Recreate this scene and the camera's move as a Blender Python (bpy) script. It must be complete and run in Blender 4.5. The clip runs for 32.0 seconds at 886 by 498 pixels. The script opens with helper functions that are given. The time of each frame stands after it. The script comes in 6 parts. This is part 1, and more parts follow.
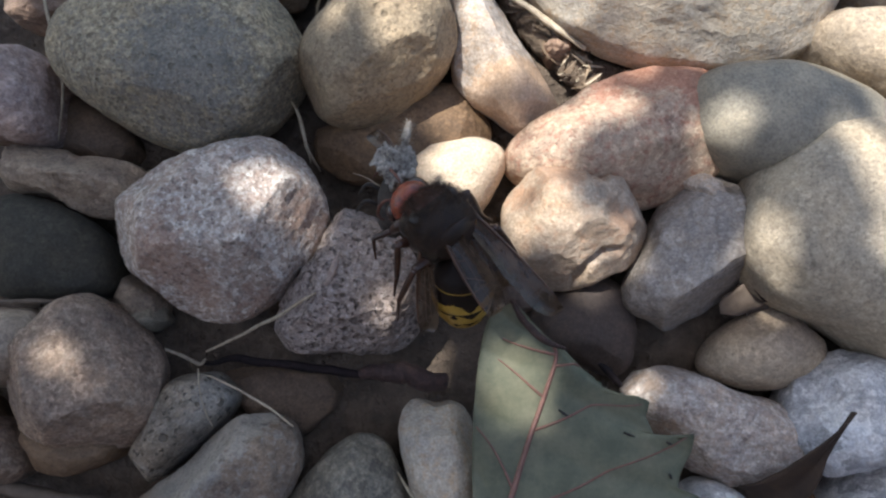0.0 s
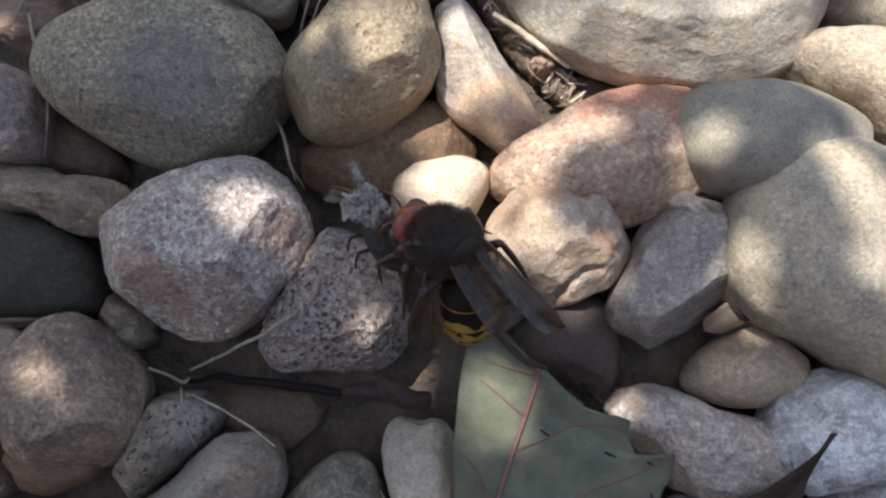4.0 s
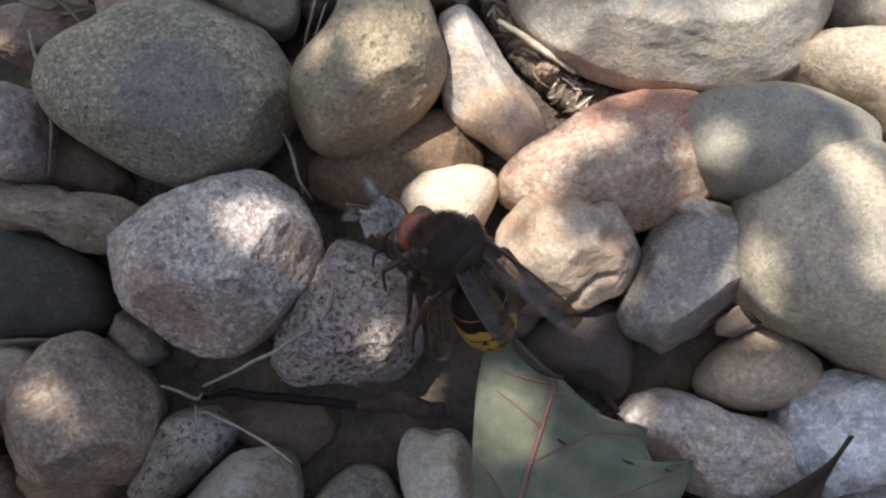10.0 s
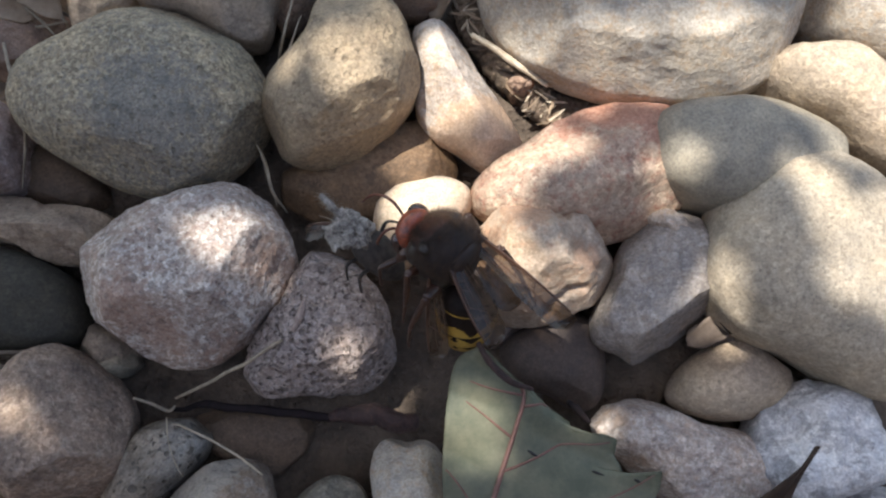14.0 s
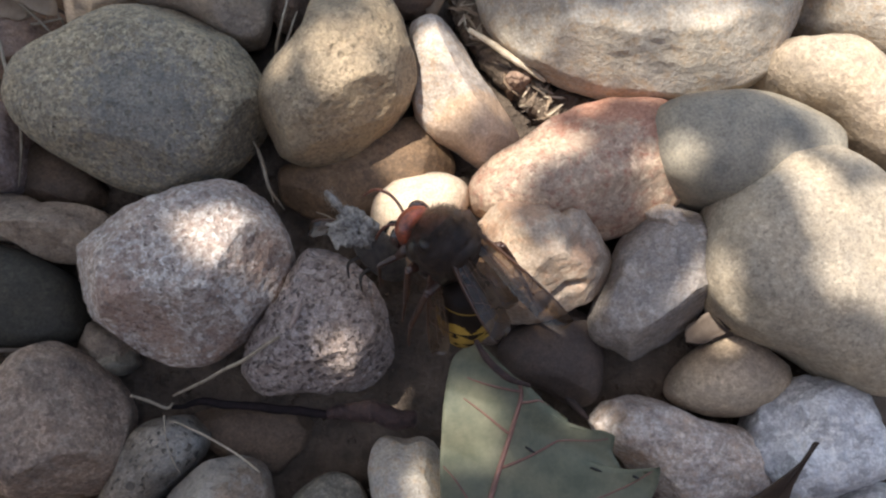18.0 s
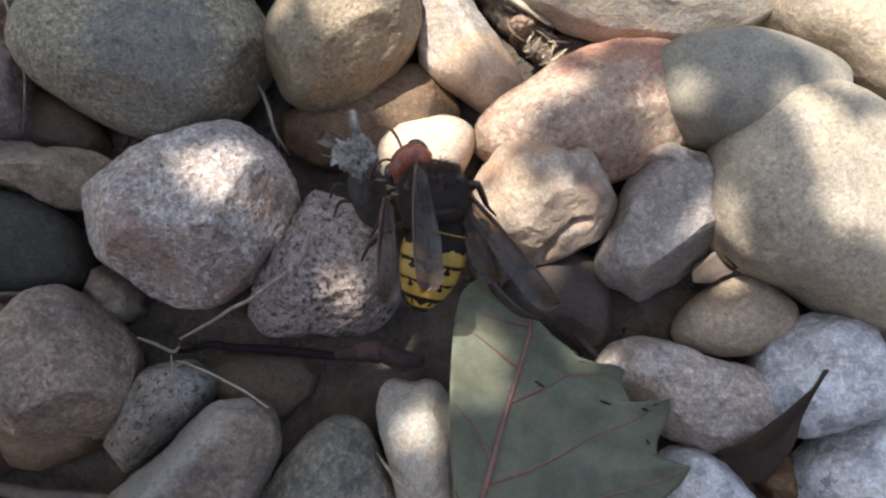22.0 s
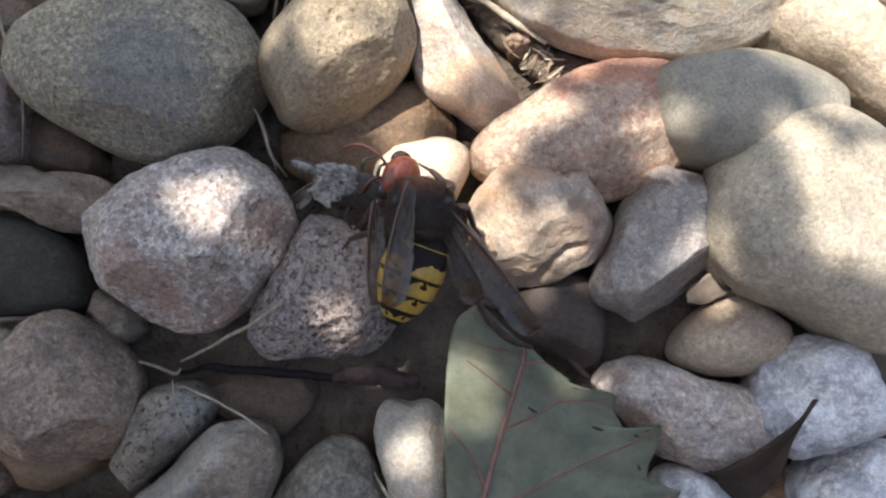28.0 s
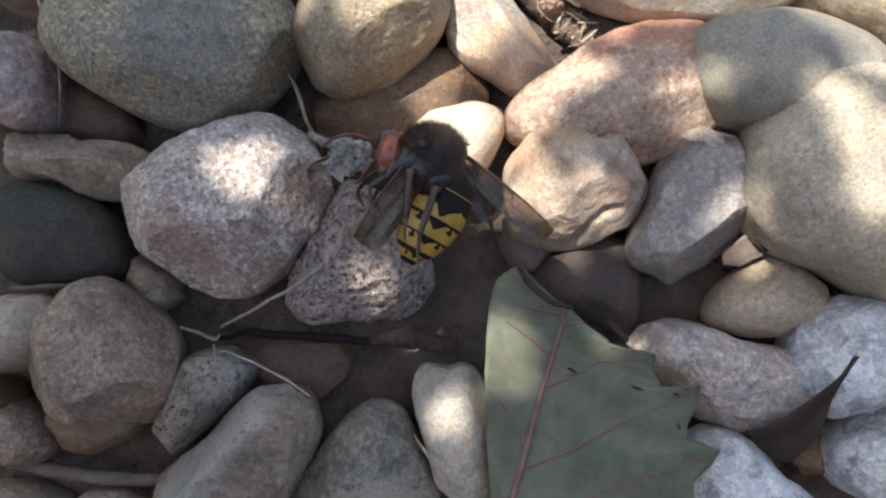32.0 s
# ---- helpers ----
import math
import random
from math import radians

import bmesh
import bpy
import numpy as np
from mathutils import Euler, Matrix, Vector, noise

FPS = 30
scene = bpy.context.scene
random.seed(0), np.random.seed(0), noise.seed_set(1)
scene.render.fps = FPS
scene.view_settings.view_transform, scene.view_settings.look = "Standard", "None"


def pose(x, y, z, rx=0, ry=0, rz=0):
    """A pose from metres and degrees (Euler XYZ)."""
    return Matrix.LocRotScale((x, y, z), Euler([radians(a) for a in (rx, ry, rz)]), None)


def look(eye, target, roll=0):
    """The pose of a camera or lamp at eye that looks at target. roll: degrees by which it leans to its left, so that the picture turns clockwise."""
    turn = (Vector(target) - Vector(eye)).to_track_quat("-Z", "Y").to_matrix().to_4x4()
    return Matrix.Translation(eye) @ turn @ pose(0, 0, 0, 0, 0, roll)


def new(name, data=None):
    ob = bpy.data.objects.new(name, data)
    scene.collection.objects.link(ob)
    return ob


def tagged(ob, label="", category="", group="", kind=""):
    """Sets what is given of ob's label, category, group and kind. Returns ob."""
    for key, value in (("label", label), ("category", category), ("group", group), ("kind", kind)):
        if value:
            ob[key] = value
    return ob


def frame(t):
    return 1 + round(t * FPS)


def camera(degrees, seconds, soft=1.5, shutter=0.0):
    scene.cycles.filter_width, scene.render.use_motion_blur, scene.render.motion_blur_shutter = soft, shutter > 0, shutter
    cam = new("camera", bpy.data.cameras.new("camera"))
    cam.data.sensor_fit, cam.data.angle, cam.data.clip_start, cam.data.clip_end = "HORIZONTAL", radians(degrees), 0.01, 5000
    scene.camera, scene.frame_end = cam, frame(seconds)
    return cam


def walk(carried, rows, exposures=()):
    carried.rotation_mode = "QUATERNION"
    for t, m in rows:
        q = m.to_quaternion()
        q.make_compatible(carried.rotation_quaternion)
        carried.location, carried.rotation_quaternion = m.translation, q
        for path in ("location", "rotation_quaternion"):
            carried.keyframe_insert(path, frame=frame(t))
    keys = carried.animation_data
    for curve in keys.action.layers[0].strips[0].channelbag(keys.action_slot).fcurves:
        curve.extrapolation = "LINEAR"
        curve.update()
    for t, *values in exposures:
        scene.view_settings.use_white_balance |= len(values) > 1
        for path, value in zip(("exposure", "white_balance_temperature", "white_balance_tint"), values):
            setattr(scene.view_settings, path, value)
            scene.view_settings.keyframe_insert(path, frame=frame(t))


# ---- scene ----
cam = camera(60, 32.0, soft=2.2)
PATH = [
    (0, (0.00002, -0.01561, 0.12691), (0.00002, -0.00004, 0.01599), -0.01),
    (0.5, (0.00045, -0.01496, 0.12704), (0.00019, 0.00048, 0.01611), -0.92),
    (1, (0.00250, -0.01274, 0.12752), (0.00149, 0.00282, 0.01661), -3.50),
    (1.5, (0.00069, -0.01263, 0.12754), (0.00004, 0.00334, 0.01668), -2.03),
    (2, (0.00041, -0.01074, 0.12785), (-0.00023, 0.00557, 0.01704), -1.96),
    (2.5, (0.00117, -0.01160, 0.12767), (0.00080, 0.00485, 0.01688), -1.13),
    (3, (0.00301, -0.01505, 0.12708), (0.00215, 0.00157, 0.01632), -2.92),
    (3.5, (0.00323, -0.01398, 0.12732), (0.00257, 0.00247, 0.01654), -2.32),
    (5.5, (0.00076, -0.01257, 0.12760), (0.00139, 0.00197, 0.01655), 2.32),
    (6, (0.00144, -0.01075, 0.12783), (0.00222, 0.00364, 0.01676), 2.65),
    (6.5, (0.00118, -0.01124, 0.12762), (0.00168, 0.00297, 0.01653), 1.25),
    (7, (0.00035, -0.01250, 0.12737), (0.00076, 0.00157, 0.01626), 0.71),
    (7.5, (-0.00020, -0.01450, 0.12706), (-0.00003, -0.00107, 0.01586), -0.41),
    (8, (0.00053, -0.01301, 0.12729), (0.00084, 0.00065, 0.01613), 0.20),
    (8.5, (0.00057, -0.00926, 0.12780), (0.00131, 0.00520, 0.01674), 1.79),
    (9, (-0.00052, -0.00998, 0.12760), (0.00059, 0.00494, 0.01660), 2.96),
    (9.5, (-0.00029, -0.01066, 0.12743), (0.00059, 0.00408, 0.01641), 2.06),
    (10, (-0.00010, -0.01081, 0.12738), (0.00088, 0.00422, 0.01640), 2.31),
    (10.5, (0.00069, -0.01260, 0.12723), (0.00182, 0.00211, 0.01621), 3.09),
    (11, (0.00056, -0.01326, 0.12722), (0.00155, 0.00124, 0.01616), 2.71),
    (11.5, (0.00005, -0.01273, 0.12741), (0.00118, 0.00240, 0.01644), 3.02),
    (12, (-0.00214, -0.01199, 0.12771), (-0.00066, 0.00430, 0.01691), 3.87),
    (12.5, (-0.00117, -0.01530, 0.12707), (0.00078, 0.00150, 0.01635), 5.55),
    (13, (0.00393, -0.01058, 0.12820), (0.00573, 0.00624, 0.01748), 5.15),
    (13.5, (0.00348, -0.01068, 0.12815), (0.00549, 0.00606, 0.01743), 5.61),
    (15.5, (0.00264, -0.01104, 0.12775), (0.00412, 0.00501, 0.01692), 3.59),
    (16, (0.00361, -0.01039, 0.12779), (0.00489, 0.00542, 0.01692), 3.04),
    (16.5, (0.00550, -0.00374, 0.12879), (0.00629, 0.01140, 0.01782), 1.67),
    (17, (0.00314, -0.01007, 0.12784), (0.00494, 0.00658, 0.01709), 4.75),
    (17.5, (0.00311, -0.00988, 0.12777), (0.00445, 0.00590, 0.01689), 3.29),
    (18, (0.00387, -0.01068, 0.12771), (0.00538, 0.00525, 0.01686), 3.73),
    (18.5, (0.00467, -0.00973, 0.12802), (0.00602, 0.00575, 0.01710), 3.47),
    (19, (0.00353, -0.01273, 0.12748), (0.00510, 0.00291, 0.01658), 4.06),
    (19.5, (0.00338, -0.01414, 0.12717), (0.00475, 0.00148, 0.01628), 3.21),
    (20, (0.00265, -0.01642, 0.12671), (0.00446, -0.00052, 0.01586), 4.53),
    (20.5, (0.00277, -0.01631, 0.12671), (0.00480, -0.00027, 0.01588), 5.07),
    (21, (0.00378, -0.01555, 0.12687), (0.00566, 0.00047, 0.01604), 4.56),
    (21.5, (0.00378, -0.01668, 0.12674), (0.00564, -0.00049, 0.01593), 4.44),
    (22, (0.00179, -0.01963, 0.12616), (0.00407, -0.00341, 0.01536), 5.85),
    (22.5, (0.00097, -0.02071, 0.12586), (0.00323, -0.00386, 0.01516), 5.33),
    (23, (0.00170, -0.02272, 0.12559), (0.00352, -0.00643, 0.01480), 4.07),
    (23.5, (0.00264, -0.02289, 0.12567), (0.00462, -0.00622, 0.01494), 4.49),
    (24, (0.00247, -0.02094, 0.12595), (0.00458, -0.00430, 0.01521), 4.99),
    (24.5, (0.00079, -0.02130, 0.12572), (0.00310, -0.00430, 0.01504), 5.47),
    (25, (0.00026, -0.02113, 0.12579), (0.00240, -0.00403, 0.01512), 4.73),
    (25.5, (0.00065, -0.02004, 0.12598), (0.00262, -0.00268, 0.01535), 4.12),
    (26, (0.00055, -0.02104, 0.12581), (0.00321, -0.00372, 0.01519), 6.36),
    (26.5, (0.00244, -0.01917, 0.12619), (0.00459, -0.00211, 0.01552), 4.89),
    (28.5, (0.00450, -0.01019, 0.12854), (0.00448, -0.00079, 0.01693), -2.56),
    (29, (0.00345, -0.01200, 0.12848), (0.00308, -0.00319, 0.01683), -4.94),
    (29.5, (0.00170, -0.01195, 0.12856), (0.00118, -0.00327, 0.01689), -6.17),
    (30, (0.00092, -0.01123, 0.12871), (0.00009, -0.00250, 0.01705), -8.21),
    (30.5, (0.00027, -0.01128, 0.12885), (-0.00059, -0.00266, 0.01718), -8.58),
    (31, (0.00145, -0.01279, 0.12863), (0.00094, -0.00347, 0.01702), -6.07),
    (31.5, (0.00096, -0.01281, 0.12855), (0.00046, -0.00463, 0.01685), -6.30),
    (32, (-0.00012, -0.01377, 0.12853), (-0.00079, -0.00508, 0.01687), -7.27),
]
walk(cam, [(t, look(eye, target, roll)) for t, eye, target, roll in PATH], [(0, 0.99, 6300, 7), (2, 1.02, 6300, 7), (3, 0.95, 6300, 7), (6, 1.05, 6300, 7), (7, 1.01, 6300, 7), (9, 1.0, 6300, 7), (11, 1.02, 6300, 7), (13, 1.13, 6350, 7), (16, 1.09, 6700, 9), (17, 1.01, 6700, 9), (18, 1.09, 6700, 9), (19, 1.11, 6700, 9), (21, 1.12, 6450, 8), (23, 1.22, 6400, 7), (26, 1.28, 6400, 7), (32, 1.25, 6400, 7)])

# ---- light: sun through an overhanging branch, blue sky ----
SUN_AZ, SUN_EL = -40.0, 61.0  # degrees from +y towards +x, and above the ground
to_sun = Vector((math.sin(radians(SUN_AZ)) * math.cos(radians(SUN_EL)), math.cos(radians(SUN_AZ)) * math.cos(radians(SUN_EL)), math.sin(radians(SUN_EL))))
world = bpy.data.worlds.new("sky")
scene.world = world
world.use_nodes = True
wn = world.node_tree.nodes
sky = wn.new("ShaderNodeTexSky")
sky.air_density, sky.dust_density, sky.ozone_density = 1.0, 2.2, 0.8
sky.sky_type, sky.sun_disc, sky.sun_elevation, sky.sun_rotation = "NISHITA", False, radians(SUN_EL), radians(SUN_AZ)
world.node_tree.links.new(sky.outputs[0], wn["Background"].inputs[0])
wn["Background"].inputs[1].default_value = 0.15
sun = new("sun", bpy.data.lights.new("sun", "SUN"))
sun.data.energy, sun.data.angle, sun.data.color = 4.1, radians(0.53), (1.0, 0.965, 0.92)
sun.matrix_world = look(to_sun, (0, 0, 0))


# ---- materials ----
def shader(name):
    m = bpy.data.materials.new(name)
    m.use_nodes = True
    return m, m.node_tree.nodes, m.node_tree.links, m.node_tree.nodes["Principled BSDF"]


def noise_node(n, l, co, size, detail=4.0, rough=0.6, offset=None):
    t = n.new("ShaderNodeTexNoise")
    t.inputs["Scale"].default_value, t.inputs["Detail"].default_value, t.inputs["Roughness"].default_value = 1000.0 / size, detail, rough
    l.new(co, t.inputs["Vector"])
    return t.outputs["Fac"]


def ramp(n, l, fac, stops):
    r = n.new("ShaderNodeValToRGB")
    els = r.color_ramp.elements
    while len(els) < len(stops):
        els.new(0.5)
    for e, (p, c) in zip(els, stops):
        e.position, e.color = p, (*c, 1) if len(c) == 3 else c
    l.new(fac, r.inputs[0])
    return r.outputs[0]


def mixed(n, l, fac, a, b, mode="MIX"):
    x = n.new("ShaderNodeMix")
    x.data_type, x.blend_type = "RGBA", mode
    for s, v in ((x.inputs["Factor"], fac), (x.inputs[6], a), (x.inputs[7], b)):
        if isinstance(v, (int, float)):
            s.default_value = v
        elif isinstance(v, tuple):
            s.default_value = (*v, 1)
        else:
            l.new(v, s)
    return x.outputs[2]


def own_coords(n, l):
    """Object space, shifted for each object so that no two share a pattern."""
    c, o, v = n.new("ShaderNodeTexCoord"), n.new("ShaderNodeObjectInfo"), n.new("ShaderNodeVectorMath")
    v.operation = "ADD"
    l.new(c.outputs["Object"], v.inputs[0])
    l.new(o.outputs["Random"], v.inputs[1])
    return v.outputs[0]


def bumped(n, l, bsdf, heights):
    last = None
    for h, strength, mm in heights:
        b = n.new("ShaderNodeBump")
        b.inputs["Strength"].default_value, b.inputs["Distance"].default_value = strength, mm / 1000.0
        l.new(h, b.inputs["Height"])
        if last:
            l.new(last, b.inputs["Normal"])
        last = b.outputs[0]
    l.new(last, bsdf.inputs["Normal"])


def stone_mat(name, light, dark, patch=None, patch_cut=0.58, speck=None, speck_mm=0.9, speck_cut=0.33, grain=0.5, rough=0.75, pits=0.0, patch_mm=14.0, fleck=None, speck_amt=0.85, crystal=0.0, crystal_mm=0.9, mark=None):
    """Weathered stone: mottling between two tints, larger stained patches, mineral specks, pits and a fine grain."""
    m, n, l, bsdf = shader(name)
    co = own_coords(n, l)
    broad, mid, fine = noise_node(n, l, co, patch_mm, 5, 0.6), noise_node(n, l, co, 3.5, 6, 0.65), noise_node(n, l, co, 0.7, 4, 0.6)
    col = ramp(n, l, mid, [(0.34, dark), (0.62, light)])
    small = noise_node(n, l, co, 1.3, 5, 0.7)
    col = mixed(n, l, ramp(n, l, small, [(0.36, (0.6,) * 3), (0.52, (0, 0, 0))]), col, dark)
    col = mixed(n, l, ramp(n, l, small, [(0.54, (0, 0, 0)), (0.72, (0.55,) * 3)]), col, light)
    if patch:
        col = mixed(n, l, ramp(n, l, broad, [(patch_cut - 0.1, (0, 0, 0)), (patch_cut + 0.08, (1, 1, 1))]), col, patch)
    col = mixed(n, l, ramp(n, l, fine, [(0.3, (0.55, 0.55, 0.55)), (0.7, (0, 0, 0))]), col, dark)
    if fleck:
        f = noise_node(n, l, co, speck_mm * 1.5, 4, 0.7)
        col = mixed(n, l, ramp(n, l, f, [(0.47, (0, 0, 0)), (0.66, (0.75, 0.75, 0.75))]), col, fleck)
    heights = [(mid, grain, 0.55), (fine, grain, 0.42)]
    if crystal:
        v, w = n.new("ShaderNodeTexVoronoi"), n.new("ShaderNodeVectorMath")
        v.inputs["Scale"].default_value = 1000.0 / crystal_mm
        nz = n.new("ShaderNodeTexNoise")
        nz.inputs["Scale"].default_value = 1300.0 / crystal_mm
        l.new(co, nz.inputs["Vector"])
        w.operation = "MULTIPLY_ADD"
        w.inputs[1].default_value = (crystal_mm * 0.0011,) * 3
        l.new(nz.outputs["Color"], w.inputs[0]), l.new(co, w.inputs[2]), l.new(w.outputs[0], v.inputs["Vector"])
        pale = tuple(min(0.8, c * 1.3 + 0.03) for c in light)
        deep = tuple(c * 0.55 for c in dark)
        cells = ramp(n, l, v.outputs["Color"], [(0.22, deep), (0.34, dark), (0.5, light), (0.62, pale), (0.78, dark)])
        clump = ramp(n, l, noise_node(n, l, co, crystal_mm * 5, 3, 0.6), [(0.35, (crystal * 0.35,) * 3), (0.6, (crystal,) * 3)])
        col = mixed(n, l, clump, col, cells)
    if speck:
        k = noise_node(n, l, mixed(n, l, 1.0, co, (0.31, 0.17, 0.23), "ADD"), speck_mm * 1.25, 3, 0.6)
        sp = ramp(n, l, k, [(1 - speck_cut - 0.05, (0, 0, 0)), (1 - speck_cut + 0.07, (speck_amt,) * 3)])
        col = mixed(n, l, sp, col, speck)
        if pits:
            inv = n.new("ShaderNodeInvert")
            l.new(sp, inv.inputs["Color"])
            heights.append((inv.outputs[0], pits, 0.6))
    if mark:
        at, add = n.new("ShaderNodeAttribute"), n.new("ShaderNodeMath")
        at.attribute_name, add.operation = "mark", "MULTIPLY_ADD"
        l.new(small, add.inputs[0]), l.new(at.outputs["Fac"], add.inputs[2])
        add.inputs[1].default_value = 1.5
        col = mixed(n, l, ramp(n, l, add.outputs[0], [(0.74, (0, 0, 0)), (1.75, (0.65,) * 3)]), col, mark)
    wide, grit = noise_node(n, l, co, 9.0, 5, 0.7), noise_node(n, l, co, 0.42, 3, 0.7)
    col = mixed(n, l, 1.0, col, ramp(n, l, wide, [(0.3, (0.72, 0.74, 0.78)), (0.5, (1.0, 1.0, 1.0)), (0.7, (1.22, 1.17, 1.1))]), "MULTIPLY")
    col = mixed(n, l, 1.0, col, ramp(n, l, grit, [(0.32, (0.76, 0.75, 0.74)), (0.5, (1.0, 1.0, 1.0)), (0.68, (1.2, 1.2, 1.2))]), "MULTIPLY")
    heights.append((grit, 0.5 * grain + 0.15, 0.16))
    if pits:
        # holes of uneven size: only some cells of the pattern hold one
        hole, much = n.new("ShaderNodeTexVoronoi"), n.new("ShaderNodeMath")
        hole.inputs["Scale"].default_value, much.operation = 1000.0 / 1.15, "SUBTRACT"
        l.new(co, hole.inputs["Vector"])
        grey = n.new("ShaderNodeRGBToBW")
        l.new(hole.outputs["Color"], grey.inputs[0])
        l.new(hole.outputs["Distance"], much.inputs[0])
        size = n.new("ShaderNodeMath")
        size.operation, size.inputs[1].default_value = "MULTIPLY", 0.5
        l.new(ramp(n, l, grey.outputs[0], [(0.6, (0, 0, 0)), (0.95, (1, 1, 1))]), size.inputs[0])
        l.new(size.outputs[0], much.inputs[1])
        depth = ramp(n, l, much.outputs[0], [(0.0, (0, 0, 0)), (0.14, (1, 1, 1))])
        col = mixed(n, l, ramp(n, l, depth, [(0.0, (0.7 * min(1, pits),) * 3), (1.0, (0, 0, 0))]), col, tuple(c * 0.45 for c in dark))
        heights.append((depth, pits, 0.35))
    l.new(col, bsdf.inputs["Base Color"])
    l.new(ramp(n, l, mid, [(0.2, (rough - 0.12,) * 3), (0.8, (min(1, rough + 0.12),) * 3)]), bsdf.inputs["Roughness"])
    bsdf.inputs["Specular IOR Level"].default_value = 0.35
    bumped(n, l, bsdf, heights)
    return m


